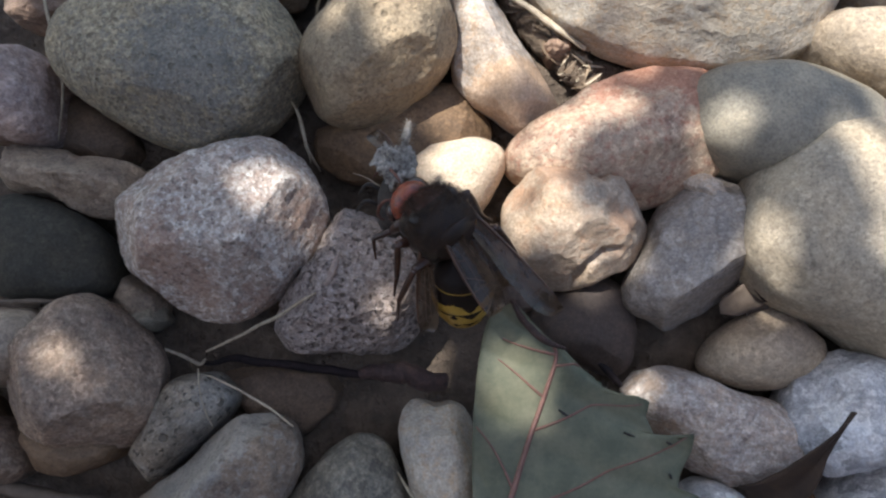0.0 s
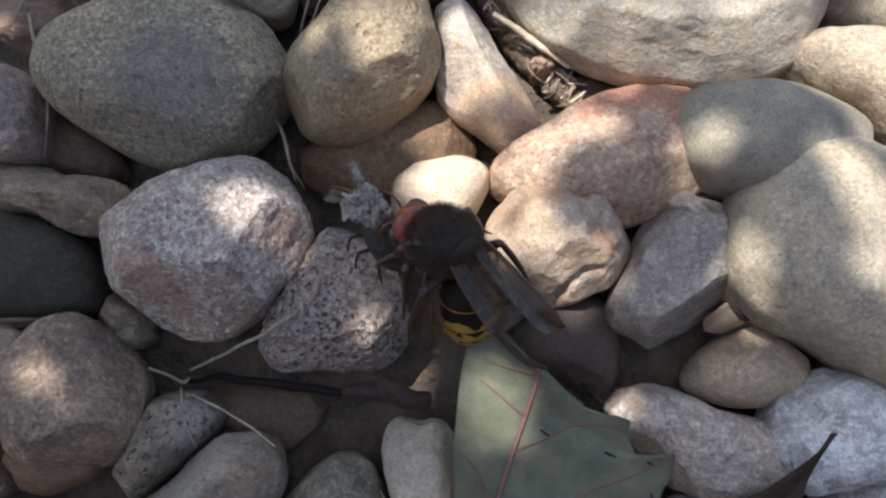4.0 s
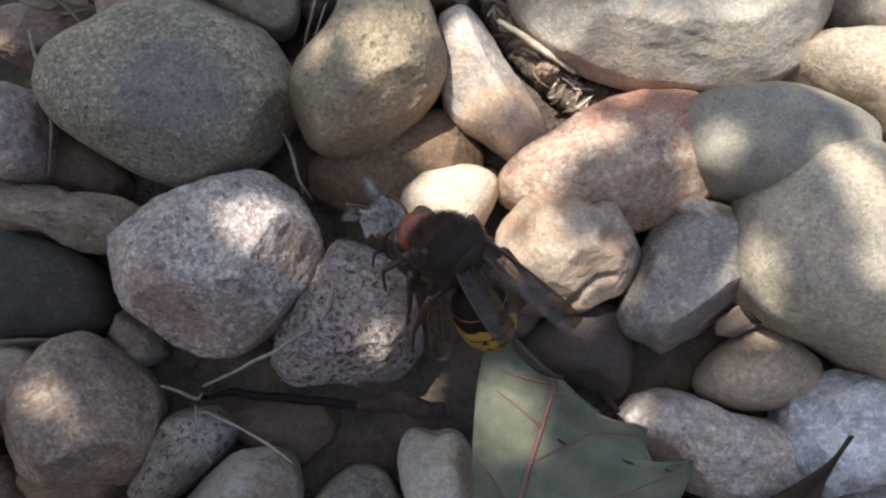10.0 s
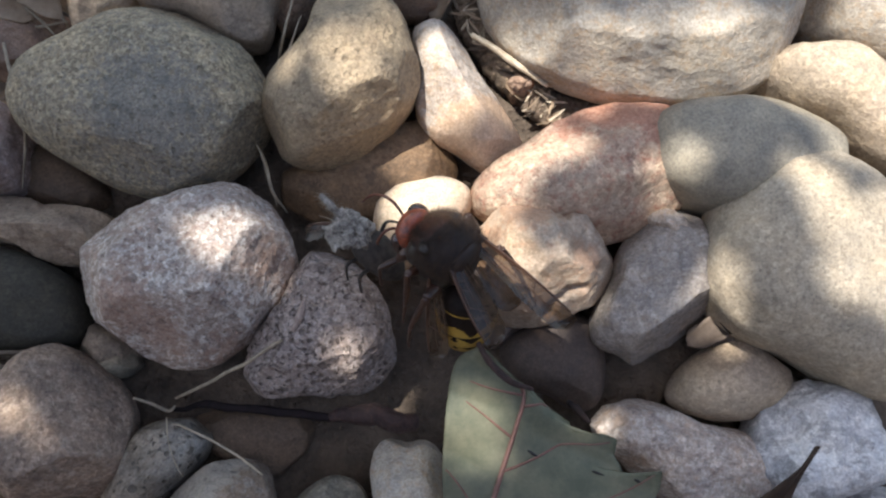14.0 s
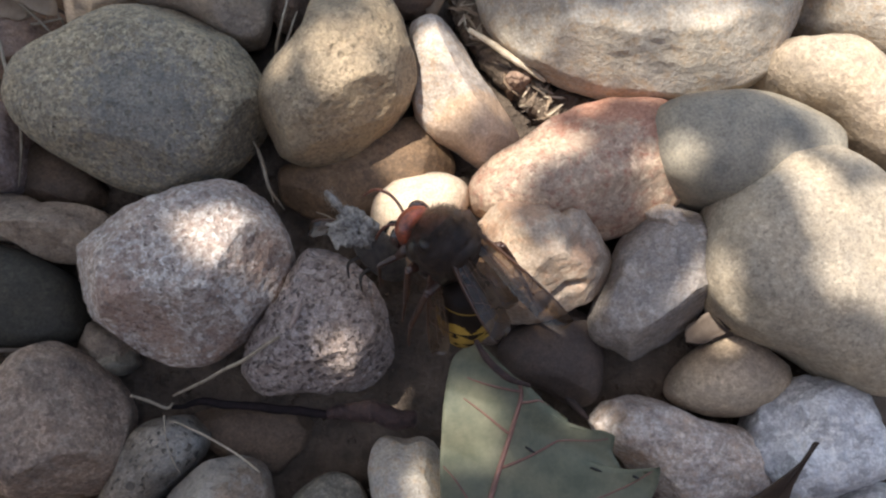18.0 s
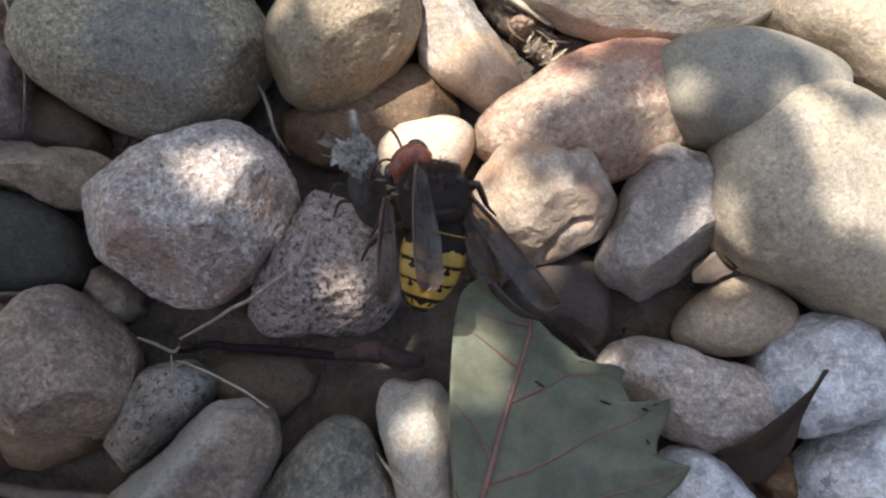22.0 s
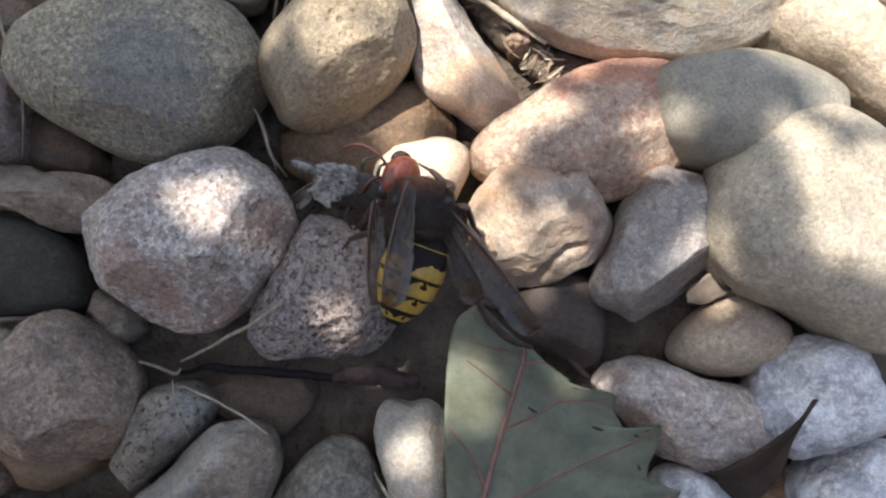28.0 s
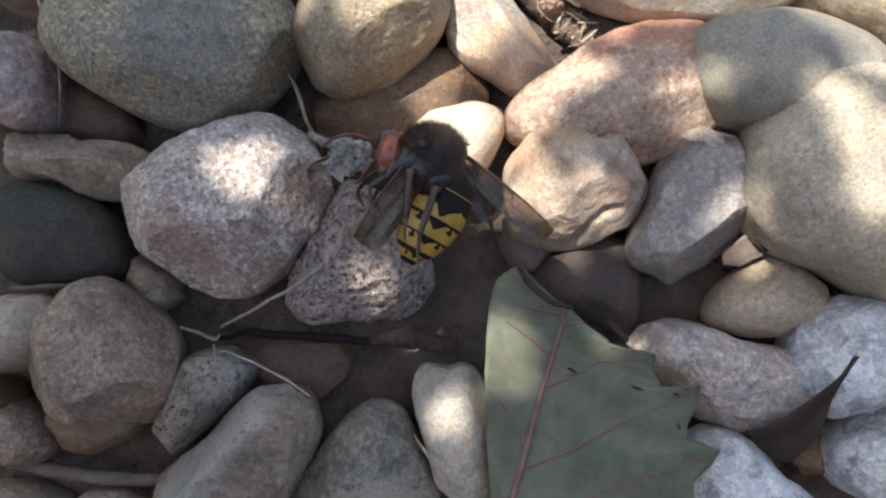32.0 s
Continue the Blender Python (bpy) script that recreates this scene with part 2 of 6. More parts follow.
STONE = {
    "grey": stone_mat("gritty_grey_stone", (0.43, 0.34, 0.22), (0.20, 0.162, 0.11), (0.29, 0.24, 0.175), 0.56, (0.075, 0.065, 0.05), 0.45, 0.36, 1.0, 0.65, pits=0.6, speck_amt=0.65, fleck=(0.66, 0.56, 0.37), crystal=0.5, crystal_mm=0.55, mark=(0.19, 0.18, 0.165)),
    "tan2": stone_mat("pink_tan_stone", (0.43, 0.33, 0.235), (0.30, 0.23, 0.17), (0.36, 0.29, 0.24), 0.55, grain=0.7, crystal=0.35, crystal_mm=0.7),
    "olive": stone_mat("yellow_tan_stone", (0.43, 0.325, 0.20), (0.27, 0.20, 0.13), (0.34, 0.265, 0.18), 0.56, (0.16, 0.115, 0.075), 0.5, 0.30, 0.8, speck_amt=0.5, pits=0.5, crystal=0.35, crystal_mm=0.6),
    "white": stone_mat("cream_stone", (0.58, 0.51, 0.44), (0.38, 0.32, 0.27), (0.44, 0.345, 0.265), 0.6, grain=0.6, crystal=0.3, crystal_mm=0.7, mark=(0.46, 0.29, 0.17)),
    "cream": stone_mat("pale_cream_stone", (0.55, 0.47, 0.36), (0.37, 0.315, 0.25), (0.46, 0.41, 0.35), 0.56, (0.24, 0.18, 0.12), 0.8, 0.27, 0.45, speck_amt=0.35, pits=0.2, crystal=0.25, crystal_mm=0.8, mark=(0.42, 0.28, 0.16)),
    "cream2": stone_mat("smooth_beige_stone", (0.44, 0.36, 0.26), (0.31, 0.25, 0.18), (0.37, 0.315, 0.245), 0.57, grain=0.35, crystal=0.35, crystal_mm=0.6),
    "tan": stone_mat("warm_tan_stone", (0.50, 0.39, 0.27), (0.32, 0.25, 0.18), (0.40, 0.31, 0.24), 0.58, grain=0.5, crystal=0.3, crystal_mm=0.6),
    "bluegrey": stone_mat("blue_grey_stone", (0.32, 0.275, 0.205), (0.23, 0.20, 0.155), (0.37, 0.315, 0.235), 0.58, grain=0.25, rough=0.65, crystal=0.15, crystal_mm=0.5),
    "red": stone_mat("red_granite", (0.52, 0.38, 0.265), (0.30, 0.17, 0.115), (0.50, 0.40, 0.29), 0.5, (0.20, 0.12, 0.10), 0.6, 0.36, 0.5, fleck=(0.53, 0.41, 0.30), speck_amt=0.6, crystal=0.4, crystal_mm=0.8, mark=(0.33, 0.13, 0.085)),
    "quartz": stone_mat("creamy_quartz", (0.55, 0.435, 0.325), (0.36, 0.265, 0.19), (0.42, 0.32, 0.23), 0.55, grain=0.6, rough=0.6, crystal=0.25, crystal_mm=0.7, mark=(0.36, 0.2, 0.12)),
    "greywhite": stone_mat("grey_white_stone", (0.43, 0.38, 0.34), (0.22, 0.19, 0.172), (0.31, 0.255, 0.205), 0.57, grain=0.6, crystal=0.35, crystal_mm=0.6, mark=(0.2, 0.15, 0.11)),
    "bluewhite": stone_mat("bluish_quartzite", (0.76, 0.735, 0.715), (0.36, 0.35, 0.355), (0.42, 0.385, 0.36), 0.6, grain=0.9, rough=0.5, patch_mm=4.0, crystal=0.55, crystal_mm=3.2, mark=(0.8, 0.78, 0.76)),
    "pinkwhite": stone_mat("pinkish_quartzite", (0.55, 0.465, 0.40), (0.23, 0.18, 0.155), (0.56, 0.50, 0.445), 0.55, grain=0.8, fleck=(0.68, 0.61, 0.54), patch_mm=5.0, crystal=0.3, crystal_mm=0.6, mark=(0.36, 0.25, 0.18)),
    "granite": stone_mat("speckled_granite", (0.62, 0.55, 0.485), (0.29, 0.215, 0.175), (0.37, 0.27, 0.21), 0.53, (0.15, 0.10, 0.09), 0.55, 0.36, 0.8, fleck=(0.70, 0.64, 0.58), pits=0.6, speck_amt=0.8, crystal=0.5, crystal_mm=0.7, mark=(0.27, 0.165, 0.12)),
    "porous": stone_mat("pitted_mauve_stone", (0.43, 0.35, 0.305), (0.225, 0.17, 0.145), (0.34, 0.27, 0.235), 0.55, (0.075, 0.055, 0.05), 0.6, 0.39, 1.0, pits=1.0, fleck=(0.52, 0.45, 0.42), speck_amt=0.7, crystal=0.4, crystal_mm=0.6),
    "brownpink": stone_mat("brown_pink_stone", (0.335, 0.238, 0.172), (0.16, 0.11, 0.08), (0.265, 0.178, 0.126), 0.55, grain=0.9, fleck=(0.38, 0.295, 0.225), crystal=0.4, crystal_mm=0.6),
    "pitted": stone_mat("pitted_cream_stone", (0.31, 0.25, 0.185), (0.155, 0.125, 0.095), (0.42, 0.39, 0.35), 0.60, (0.05, 0.042, 0.037), 0.8, 0.37, 0.8, pits=1.0, crystal=0.3, crystal_mm=1.0),
    "tanpit": stone_mat("pitted_tan_stone", (0.27, 0.20, 0.14), (0.16, 0.115, 0.085), (0.22, 0.16, 0.115), 0.58, (0.06, 0.045, 0.038), 0.9, 0.28, 0.7, pits=0.45, crystal=0.2, crystal_mm=0.8, mark=(0.30, 0.275, 0.24)),
    "slate": stone_mat("olive_grey_stone", (0.22, 0.195, 0.15), (0.105, 0.093, 0.074), (0.15, 0.135, 0.105), 0.55, grain=0.6, crystal=0.3, crystal_mm=0.8, mark=(0.34, 0.29, 0.22)),
    "green": stone_mat("dark_grey_stone", (0.062, 0.055, 0.040), (0.036, 0.032, 0.024), grain=0.2, rough=0.85, crystal=0.2, crystal_mm=0.6),
    "ridge": stone_mat("ridged_brown_stone", (0.50, 0.385, 0.27), (0.28, 0.20, 0.14), (0.36, 0.27, 0.19), 0.5, grain=0.8, crystal=0.3, crystal_mm=1.0),
    "pink": stone_mat("pink_granite", (0.47, 0.355, 0.30), (0.28, 0.195, 0.165), (0.38, 0.31, 0.27), 0.6, grain=0.8, fleck=(0.52, 0.42, 0.38), crystal=0.5, crystal_mm=0.9),
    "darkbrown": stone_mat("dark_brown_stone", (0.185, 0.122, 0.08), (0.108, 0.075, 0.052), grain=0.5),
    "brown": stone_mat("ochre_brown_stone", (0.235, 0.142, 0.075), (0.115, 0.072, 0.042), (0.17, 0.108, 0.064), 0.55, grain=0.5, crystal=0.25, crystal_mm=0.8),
    "peach": stone_mat("peach_stone", (0.68, 0.54, 0.39), (0.54, 0.40, 0.28), grain=0.5, crystal=0.2, crystal_mm=0.6),
    "maroon": stone_mat("dark_maroon_stone", (0.10, 0.072, 0.057), (0.06, 0.044, 0.036), grain=0.35),
    "mauve": stone_mat("mauve_stone", (0.26, 0.195, 0.16), (0.16, 0.12, 0.10), grain=0.6),
    "rust": stone_mat("rust_stone", (0.38, 0.24, 0.15), (0.21, 0.13, 0.09), (0.30, 0.22, 0.17), 0.55, grain=0.7),
}


def soft_mat(name, light, dark, mm=2.0, rough=0.7, grain=0.5, sss=0.0, trans=0.0, spec=0.4, bump_mm=0.2):
    m, n, l, bsdf = shader(name)
    co = own_coords(n, l)
    a, b = noise_node(n, l, co, mm, 5), noise_node(n, l, co, mm * 0.2, 3)
    col = ramp(n, l, a, [(0.33, dark), (0.66, light)])
    col = mixed(n, l, ramp(n, l, b, [(0.35, (0.4,) * 3), (0.65, (0, 0, 0))]), col, dark)
    l.new(col, bsdf.inputs["Base Color"])
    bsdf.inputs["Roughness"].default_value, bsdf.inputs["Specular IOR Level"].default_value = rough, spec
    bumped(n, l, bsdf, [(a, grain, bump_mm), (b, grain, bump_mm * 0.4)])
    return m


SOIL = soft_mat("dry_soil", (0.16, 0.118, 0.086), (0.07, 0.052, 0.039), 4.0, 0.95, 1.0, bump_mm=1.5)
WALL = soft_mat("dark_wall", (0.075, 0.055, 0.04), (0.045, 0.034, 0.027), 40.0, 0.9, 0.6, bump_mm=1.5)
LITTER = soft_mat("dry_litter", (0.40, 0.30, 0.21), (0.14, 0.10, 0.072), 1.2, 0.95, 1.0, bump_mm=0.9)
SHARD = soft_mat("pinkish_shard", (0.42, 0.33, 0.28), (0.25, 0.18, 0.15), 1.0, 0.8)
STRAW = soft_mat("dry_straw", (0.44, 0.36, 0.26), (0.22, 0.175, 0.125), 1.5, 0.7)
PALE_STRAW = soft_mat("pale_straw", (0.66, 0.56, 0.42), (0.38, 0.30, 0.21), 1.2, 0.7)
TWIG = soft_mat("dark_stalk", (0.026, 0.018, 0.019), (0.011, 0.009, 0.009), 2.0, 0.85, spec=0.1)
REDSTALK = soft_mat("reddish_stalk", (0.085, 0.045, 0.038), (0.022, 0.013, 0.012), 1.0, 0.6, 1.0, bump_mm=0.5)


# ---- builders ----
def mesh_of(name, verts, faces, material, smooth=True):
    me = bpy.data.meshes.new(name)
    me.from_pydata([tuple(v) for v in verts], [], faces)
    me.materials.append(material)
    if smooth:
        me.shade_smooth()
    me.update()
    return me


def part(name, me, parent, label="", m=None):
    ob = new(name, me)
    ob.parent = parent
    if m is not None:
        ob.matrix_basis = m
    return tagged(ob, label)


def grid_faces(nu, nv, closed=True):
    out = []
    for j in range(nv - 1):
        for i in range(nu if closed else nu - 1):
            k = (i + 1) % nu
            out.append((j * nu + i, (j + 1) * nu + i, (j + 1) * nu + k, j * nu + k))
    return out


def tube(points, radii, sides=8, twist=0.0):
    """Vertices and faces of a round stem through points, closed at both ends. Millimetres in, metres out."""
    pts = [Vector(p) for p in points]
    verts = []
    up = Vector((0.12, 0.2, 1))
    for i, p in enumerate(pts):
        d = (pts[min(i + 1, len(pts) - 1)] - pts[max(i - 1, 0)]).normalized()
        a = d.cross(up)
        a = a.normalized() if a.length > 1e-4 else Vector((1, 0, 0))
        b = a.cross(d)
        for s in range(sides):
            w = 2 * math.pi * s / sides + twist * i
            verts.append((p + (a * math.cos(w) + b * math.sin(w)) * radii[i]) / 1000)
    n = len(pts)
    faces = grid_faces(sides, n)
    faces += [tuple(range(sides)), tuple(reversed(range((n - 1) * sides, n * sides)))]
    return verts, faces


def bend(a, b, sag, n=9, side=(0, 0, 1)):
    """Points from a to b on a bow that rises by sag along side."""
    a, b, s = Vector(a), Vector(b), Vector(side)
    return [a.lerp(b, k / (n - 1)) + s * sag * 4 * (k / (n - 1)) * (1 - k / (n - 1)) for k in range(n)]


def pebble(name, label, material, centre, top, flat, rough, outline, turn, slim, chops=(), scars=(), cracks=(), marks=()):
    """A worn stone: a flattened body whose plan bulges by a few harmonics, with broken facets and fine relief. Millimetres.
    turn, slim: the way of its long axis in degrees and its width by length.
    chops: (x, y, z, share) cut the body flat across that direction; scars: (x, y, radius, depth) hollow it and roughen it;
    marks: (x, y, radius, strength) stains or mineral patches of the material's second colour."""
    rng = random.Random(name)
    big = outline[0] > 9
    nu, nv = (150, 94) if big else (100, 62)
    cx, cy, cz = centre
    bottom = cz + 0.6
    ex = 2.0 / flat
    verts, lift = [], Vector((rng.uniform(-40, 40), rng.uniform(-40, 40), rng.uniform(-40, 40)))
    planes = [(Vector(c[:3]).normalized(), c[3]) for c in chops]
    for _ in range(int(rough * (16 if chops else 20))):
        d = Vector((rng.uniform(-1, 1), rng.uniform(-1, 1), rng.uniform(0.05, 0.9))).normalized()
        planes.append((d, rng.uniform(0.88, 0.97)))
    r0, ct, st = outline[0], math.cos(radians(turn)), math.sin(radians(turn))
    for j in range(nv):
        ph = math.pi * j / (nv - 1)
        s, c = math.sin(ph), math.cos(ph)
        rho = max(s, 1e-6) ** ex
        h = abs(c) ** ex * (top if c > 0 else -bottom)
        for i in range(nu):
            th = 2 * math.pi * i / nu
            r = r0
            for k in range(1, len(outline) // 2 + 1):
                fade = rho ** (0.4 * (k - 1))
                r += fade * (outline[2 * k - 1] * math.cos(k * th) + outline[2 * k] * math.sin(k * th))
            u, w = rho * r * math.cos(th), rho * r * math.sin(th) * slim
            verts.append(Vector((u * ct - w * st, u * st + w * ct, h)))
    for d, cut in planes:
        reach = max(v.dot(d) for v in verts) * cut
        for v in verts:
            over = v.dot(d) - reach
            if over > 0:
                v -= d * over * 0.96
    for v in verts:
        out = v.normalized()
        p = v + lift
        a = noise.noise(p / 9.0) * 0.6 + noise.noise(p / 3.4) * 0.4 * (0.25 + rough)
        a += rough * (noise.noise(p / 1.4) * 0.34 - abs(noise.noise(p / 2.6)) * 0.32 + noise.noise(p / 0.7) * 0.22)
        for x, y, r, depth in scars:
            q = math.hypot(v.x - x, v.y - y) / r
            if q < 1 and v.z > 0:
                w = (1 - q * q) ** 2
                a -= w * depth + min(1, 2 * w) * (0.25 * noise.noise(p / 0.9) + 0.3 * abs(noise.noise(p / 1.6)))
        for x1, y1, x2, y2, depth in cracks:
            ax, ay = x2 - x1, y2 - y1
            q = max(0, min(1, ((v.x - x1) * ax + (v.y - y1) * ay) / (ax * ax + ay * ay)))
            away = math.hypot(v.x - x1 - q * ax, v.y - y1 - q * ay)
            if away < 0.75 and v.z > 0:
                a -= depth * (1 - away / 0.75)
        v += out * a
    me = mesh_of(name, [v / 1000 for v in verts], grid_faces(nu, nv), material)
    if marks:
        stain = [min(1.0, sum(k * max(0.0, 1 - math.hypot(v.x - x, v.y - y) / r) ** 0.7 for x, y, r, k in marks)) if v.z > -2 else 0.0 for v in verts]
        me.attributes.new("mark", "FLOAT", "POINT").data.foreach_set("value", stain)
    ob = new(name, me)
    ob.location = (cx / 1000, cy / 1000, cz / 1000)
    return tagged(ob, label, "pebble", "pebbles of the bed")


# ---- the ground ----
def build_ground():
    n, half = 121, 0.15
    verts, faces = [], []
    for j in range(n):
        for i in range(n):
            x, y = -half + 2 * half * i / (n - 1), -half + 2 * half * j / (n - 1)
            edge = max(abs(x), abs(y)) / half
            z = 0.0015 * noise.noise(Vector((x, y, 3)) * 90) + 0.0011 * noise.noise(Vector((x, y, 7)) * 260)
            verts.append((x, y, (z + 0.003) * min(1.0, max(0.0, (0.97 - edge) / 0.15))))
    faces = [(j * n + i, j * n + i + 1, (j + 1) * n + i + 1, (j + 1) * n + i) for j in range(n - 1) for i in range(n - 1)]
    ring = [j * n + i for i, j in [(k, 0) for k in range(n - 1)] + [(n - 1, k) for k in range(n - 1)] + [(n - 1 - k, n - 1) for k in range(n - 1)] + [(0, n - 1 - k) for k in range(n - 1)]]
    last = ring
    for reach in (0.5, 2.0, 10.0, 80.0, 900.0):
        first = len(verts)
        for r in ring:
            x, y, _ = verts[r]
            verts.append((x / half * reach, y / half * reach, 0.0))
        now = list(range(first, first + len(ring)))
        faces += [(last[k], now[k], now[(k + 1) % len(ring)], last[(k + 1) % len(ring)]) for k in range(len(ring))]
        last = now
    ob = new("ground", mesh_of("ground", verts, faces, SOIL))
    tagged(ob, "dry brown soil with plant litter under the pebbles", "ground", kind="structure")


build_ground()


def build_shade_wall():
    """A plain dark wall, added out of view to cut the sky light from -y."""
    bm = bmesh.new()
    bmesh.ops.create_cube(bm, size=1.0, matrix=Matrix.Translation((0, -0.45, 0.35)) @ Matrix.Diagonal((5.0, 0.1, 0.72, 1)))
    bmesh.ops.bevel(bm, geom=bm.edges[:], offset=0.006, segments=2, affect="EDGES")
    me = bpy.data.meshes.new("wall_south")
    bm.to_mesh(me)
    me.materials.append(WALL)
    tagged(new("wall_south", me), "unseen plain dark brown wall added to block low sky light", "wall", kind="structure")


build_shade_wall()

# ---- the pebbles ----
pebble("flat_oval_pebble", "large flat grey-green oval pebble with gritty surface", STONE["grey"], (-39.4, 30.0, 15), 10, 2.6, 0.25,
       (18.9, -0.0, -0.0, -0.0, -0.1, 0.8, 0.0, 0.5, 0.2, 0.0, 0.1, -0.1, -0.1), 176, 0.73, marks=((2.8, -5.0, 11, 0.42),))
pebble("slab_pebble", "tan slab-shaped pebble leaning on its neighbour", STONE["tan2"], (-31.0, 51.0, 16), 6, 2.6, 0.3,
       (13.4, 0.0, -0.1, -0.2, 0.4, 0.6, 1.2, -0.8, 0.0, 0.2, -0.3, 0.0, 0.4), 157, 0.72, chops=((-0.3, 0.1, 1, 0.8), (0.6, -0.5, 0.6, 0.8)))
pebble("dished_pebble", "yellowish tan pebble with chipped front and sunlit dish", STONE["olive"], (-9.6, 32.6, 15), 11, 2.3, 0.3,
       (14.1, 0.0, -0.0, 0.5, 0.1, -0.6, 0.8, -0.2, 0.2, 0.1, -0.3, 0.2, -0.1), 57, 0.76, scars=((2.2, 0.5, 5.0, 0.5), (-8.8, 8.0, 6.5, 2.6)))
pebble("wedge_pebble", "pale cream wedge-shaped pebble standing against soil", STONE["white"], (8.3, 31.0, 10), 7, 2.2, 0.4,
       (13.1, -0.1, 0.2, 0.7, -0.6, 0.6, -2.0, -0.1, -0.3, 0.3, 0.7, -0.3, -0.2), 120, 0.48, chops=((0.75, 0.4, 0.55, 0.72), (-0.5, -0.3, 0.85, 0.82)), marks=((5.6, -9.0, 8.5, 1.5), (1.3, -10.0, 8, 1.3), (6.5, -5, 4, 0.7)))
pebble("large_pebble", "large cream pebble with rough pitted face", STONE["cream"], (37.5, 46.4, 15), 12, 2.6, 0.35,
       (27.5, 0.1, 0.0, -1.5, 0.4, 1.0, -0.1, -0.5, -0.1, 0.1, -0.1, 0.2, -0.1), 171, 0.63, scars=((2, -9, 9, 0.6), (10, -4, 8, 0.5)), marks=((-22.2, -14.6, 4, 0.4), (-16.7, -17.0, 4.5, 0.45), (-10.4, -18.8, 4, 0.4), (-2.4, -19.9, 4, 0.35),))
pebble("oval_pebble", "tan oval pebble in bright sun", STONE["tan"], (68.1, 26.5, 16), 9, 2.4, 0.3,
       (14.1, -0.0, -0.2, 0.6, -0.1, 0.9, 1.2, -0.7, 0.4, 0.1, -0.0, 0.4, 0.0), 144, 0.51)
pebble("bright_pebble", "pale cream pebble bleached by full sun", STONE["cream"], (77.5, 45.5, 14), 12, 2.4, 0.3,
       (15.0, 0.0, -0.0, -0.2, -0.1, 0.6, -0.1, -0.3, 0.1, -0.1, 0.0, 0.0, -0.1), 172, 0.91)
pebble("blue_grey_pebble", "smooth blue-grey pebble half under its neighbour", STONE["bluegrey"], (50.5, 18.9, 16), 9, 2.6, 0.12,
       (14.9, -0.0, 0.0, -0.1, -0.4, -0.3, -0.2, 0.1, 0.1, -0.3, 0.0, -0.0, 0.1), 177, 0.60)
pebble("red_pebble", "reddish pink speckled granite pebble", STONE["red"], (29.4, 17.7, 11), 10, 2.4, 0.35,
       (18.5, -0.0, -0.0, 0.1, 0.0, 1.1, -0.6, 0.4, 0.1, 0.2, 0.1, -0.2, -0.2), -167, 0.55, chops=((-0.25, 0.55, 0.8, 0.86), (0.2, -0.6, 0.7, 0.85)), marks=((2, 9.5, 5, 0.7), (9, 7.5, 6, 0.8), (-5, 8, 4, 0.4), (14, 3, 5, 0.5)))
pebble("smooth_pebble", "large smooth beige pebble, half in sun", STONE["cream2"], (60.5, 1.0, 18), 10, 2.8, 0.15,
       (19.2, 0.1, -0.1, 0.5, 0.9, -0.9, -0.4, 0.6, -0.7, 0.1, 0.2, 0.1, 0.0), 123, 0.80)
pebble("quartz_pebble", "angular creamy quartz pebble with a crack", STONE["quartz"], (19.5, 3.9, 13), 10, 2.6, 0.4,
       (10.9, 0.0, -0.0, 0.3, -0.6, 0.3, 0.8, -0.0, -0.1, -0.1, 0.1, 0.2, 0.1), -151, 0.95,
       chops=((-0.45, -0.25, 0.86, 0.80), (0.55, 0.25, 0.8, 0.80), (0.2, -0.62, 0.75, 0.78), (-0.1, -0.9, 0.4, 0.78), (0.1, 0.85, 0.5, 0.78), (-0.85, 0.3, 0.45, 0.82), (0.85, -0.35, 0.4, 0.80), (0.9, 0.4, 0.3, 0.82)),
       scars=((5.2, 0.6, 2.6, 0.9), (2.6, 6.2, 2.0, 0.7)), cracks=((-0.6, -8.4, 3.6, -5.0, 1.7), (3.6, -5.0, 6.0, -4.6, 1.1), (3.2, 7.4, 5.0, 4.2, 0.9), (6.0, 3.4, 8.2, -2.0, 0.7)), marks=((-2.6, 7.1, 4, 0.5), (-7.7, 3.5, 2.5, 0.35), (5.8, -0.4, 3, 0.4)))
pebble("grey_white_pebble", "angular pale grey pebble with a blunt ridge", STONE["greywhite"], (37.8, -0.3, 12), 9, 2.3, 0.35,
       (13.1, 0.0, 0.0, -0.0, 0.2, 0.7, 0.8, 0.4, -0.5, 0.7, -0.5, -0.2, 0.5), 59, 0.61, chops=((-0.3, 0.2, 1, 0.74), (0.5, -0.8, 0.4, 0.64), (0.1, 0.8, 0.5, 0.82)))
pebble("small_oval_pebble", "small smooth tan oval pebble", STONE["tan"], (48.8, -15.0, 9), 7, 2.2, 0.15,
       (9.4, 0.0, 0.0, -0.3, -0.2, 0.4, 0.5, 0.2, -0.1, -0.0, -0.1, -0.0, 0.2), -171, 0.62)
pebble("quartzite_pebble", "bluish white rough quartzite pebble", STONE["bluewhite"], (59.2, -23.8, 13), 9, 2.4, 0.7,
       (10.7, 0.0, -0.0, 0.1, -0.2, 0.3, 0.6, -0.1, -0.0, -0.0, -0.2, 0.1, -0.1), -158, 0.83, scars=((-5, 2, 5, 0.8), (3, 0, 5, 0.6)))
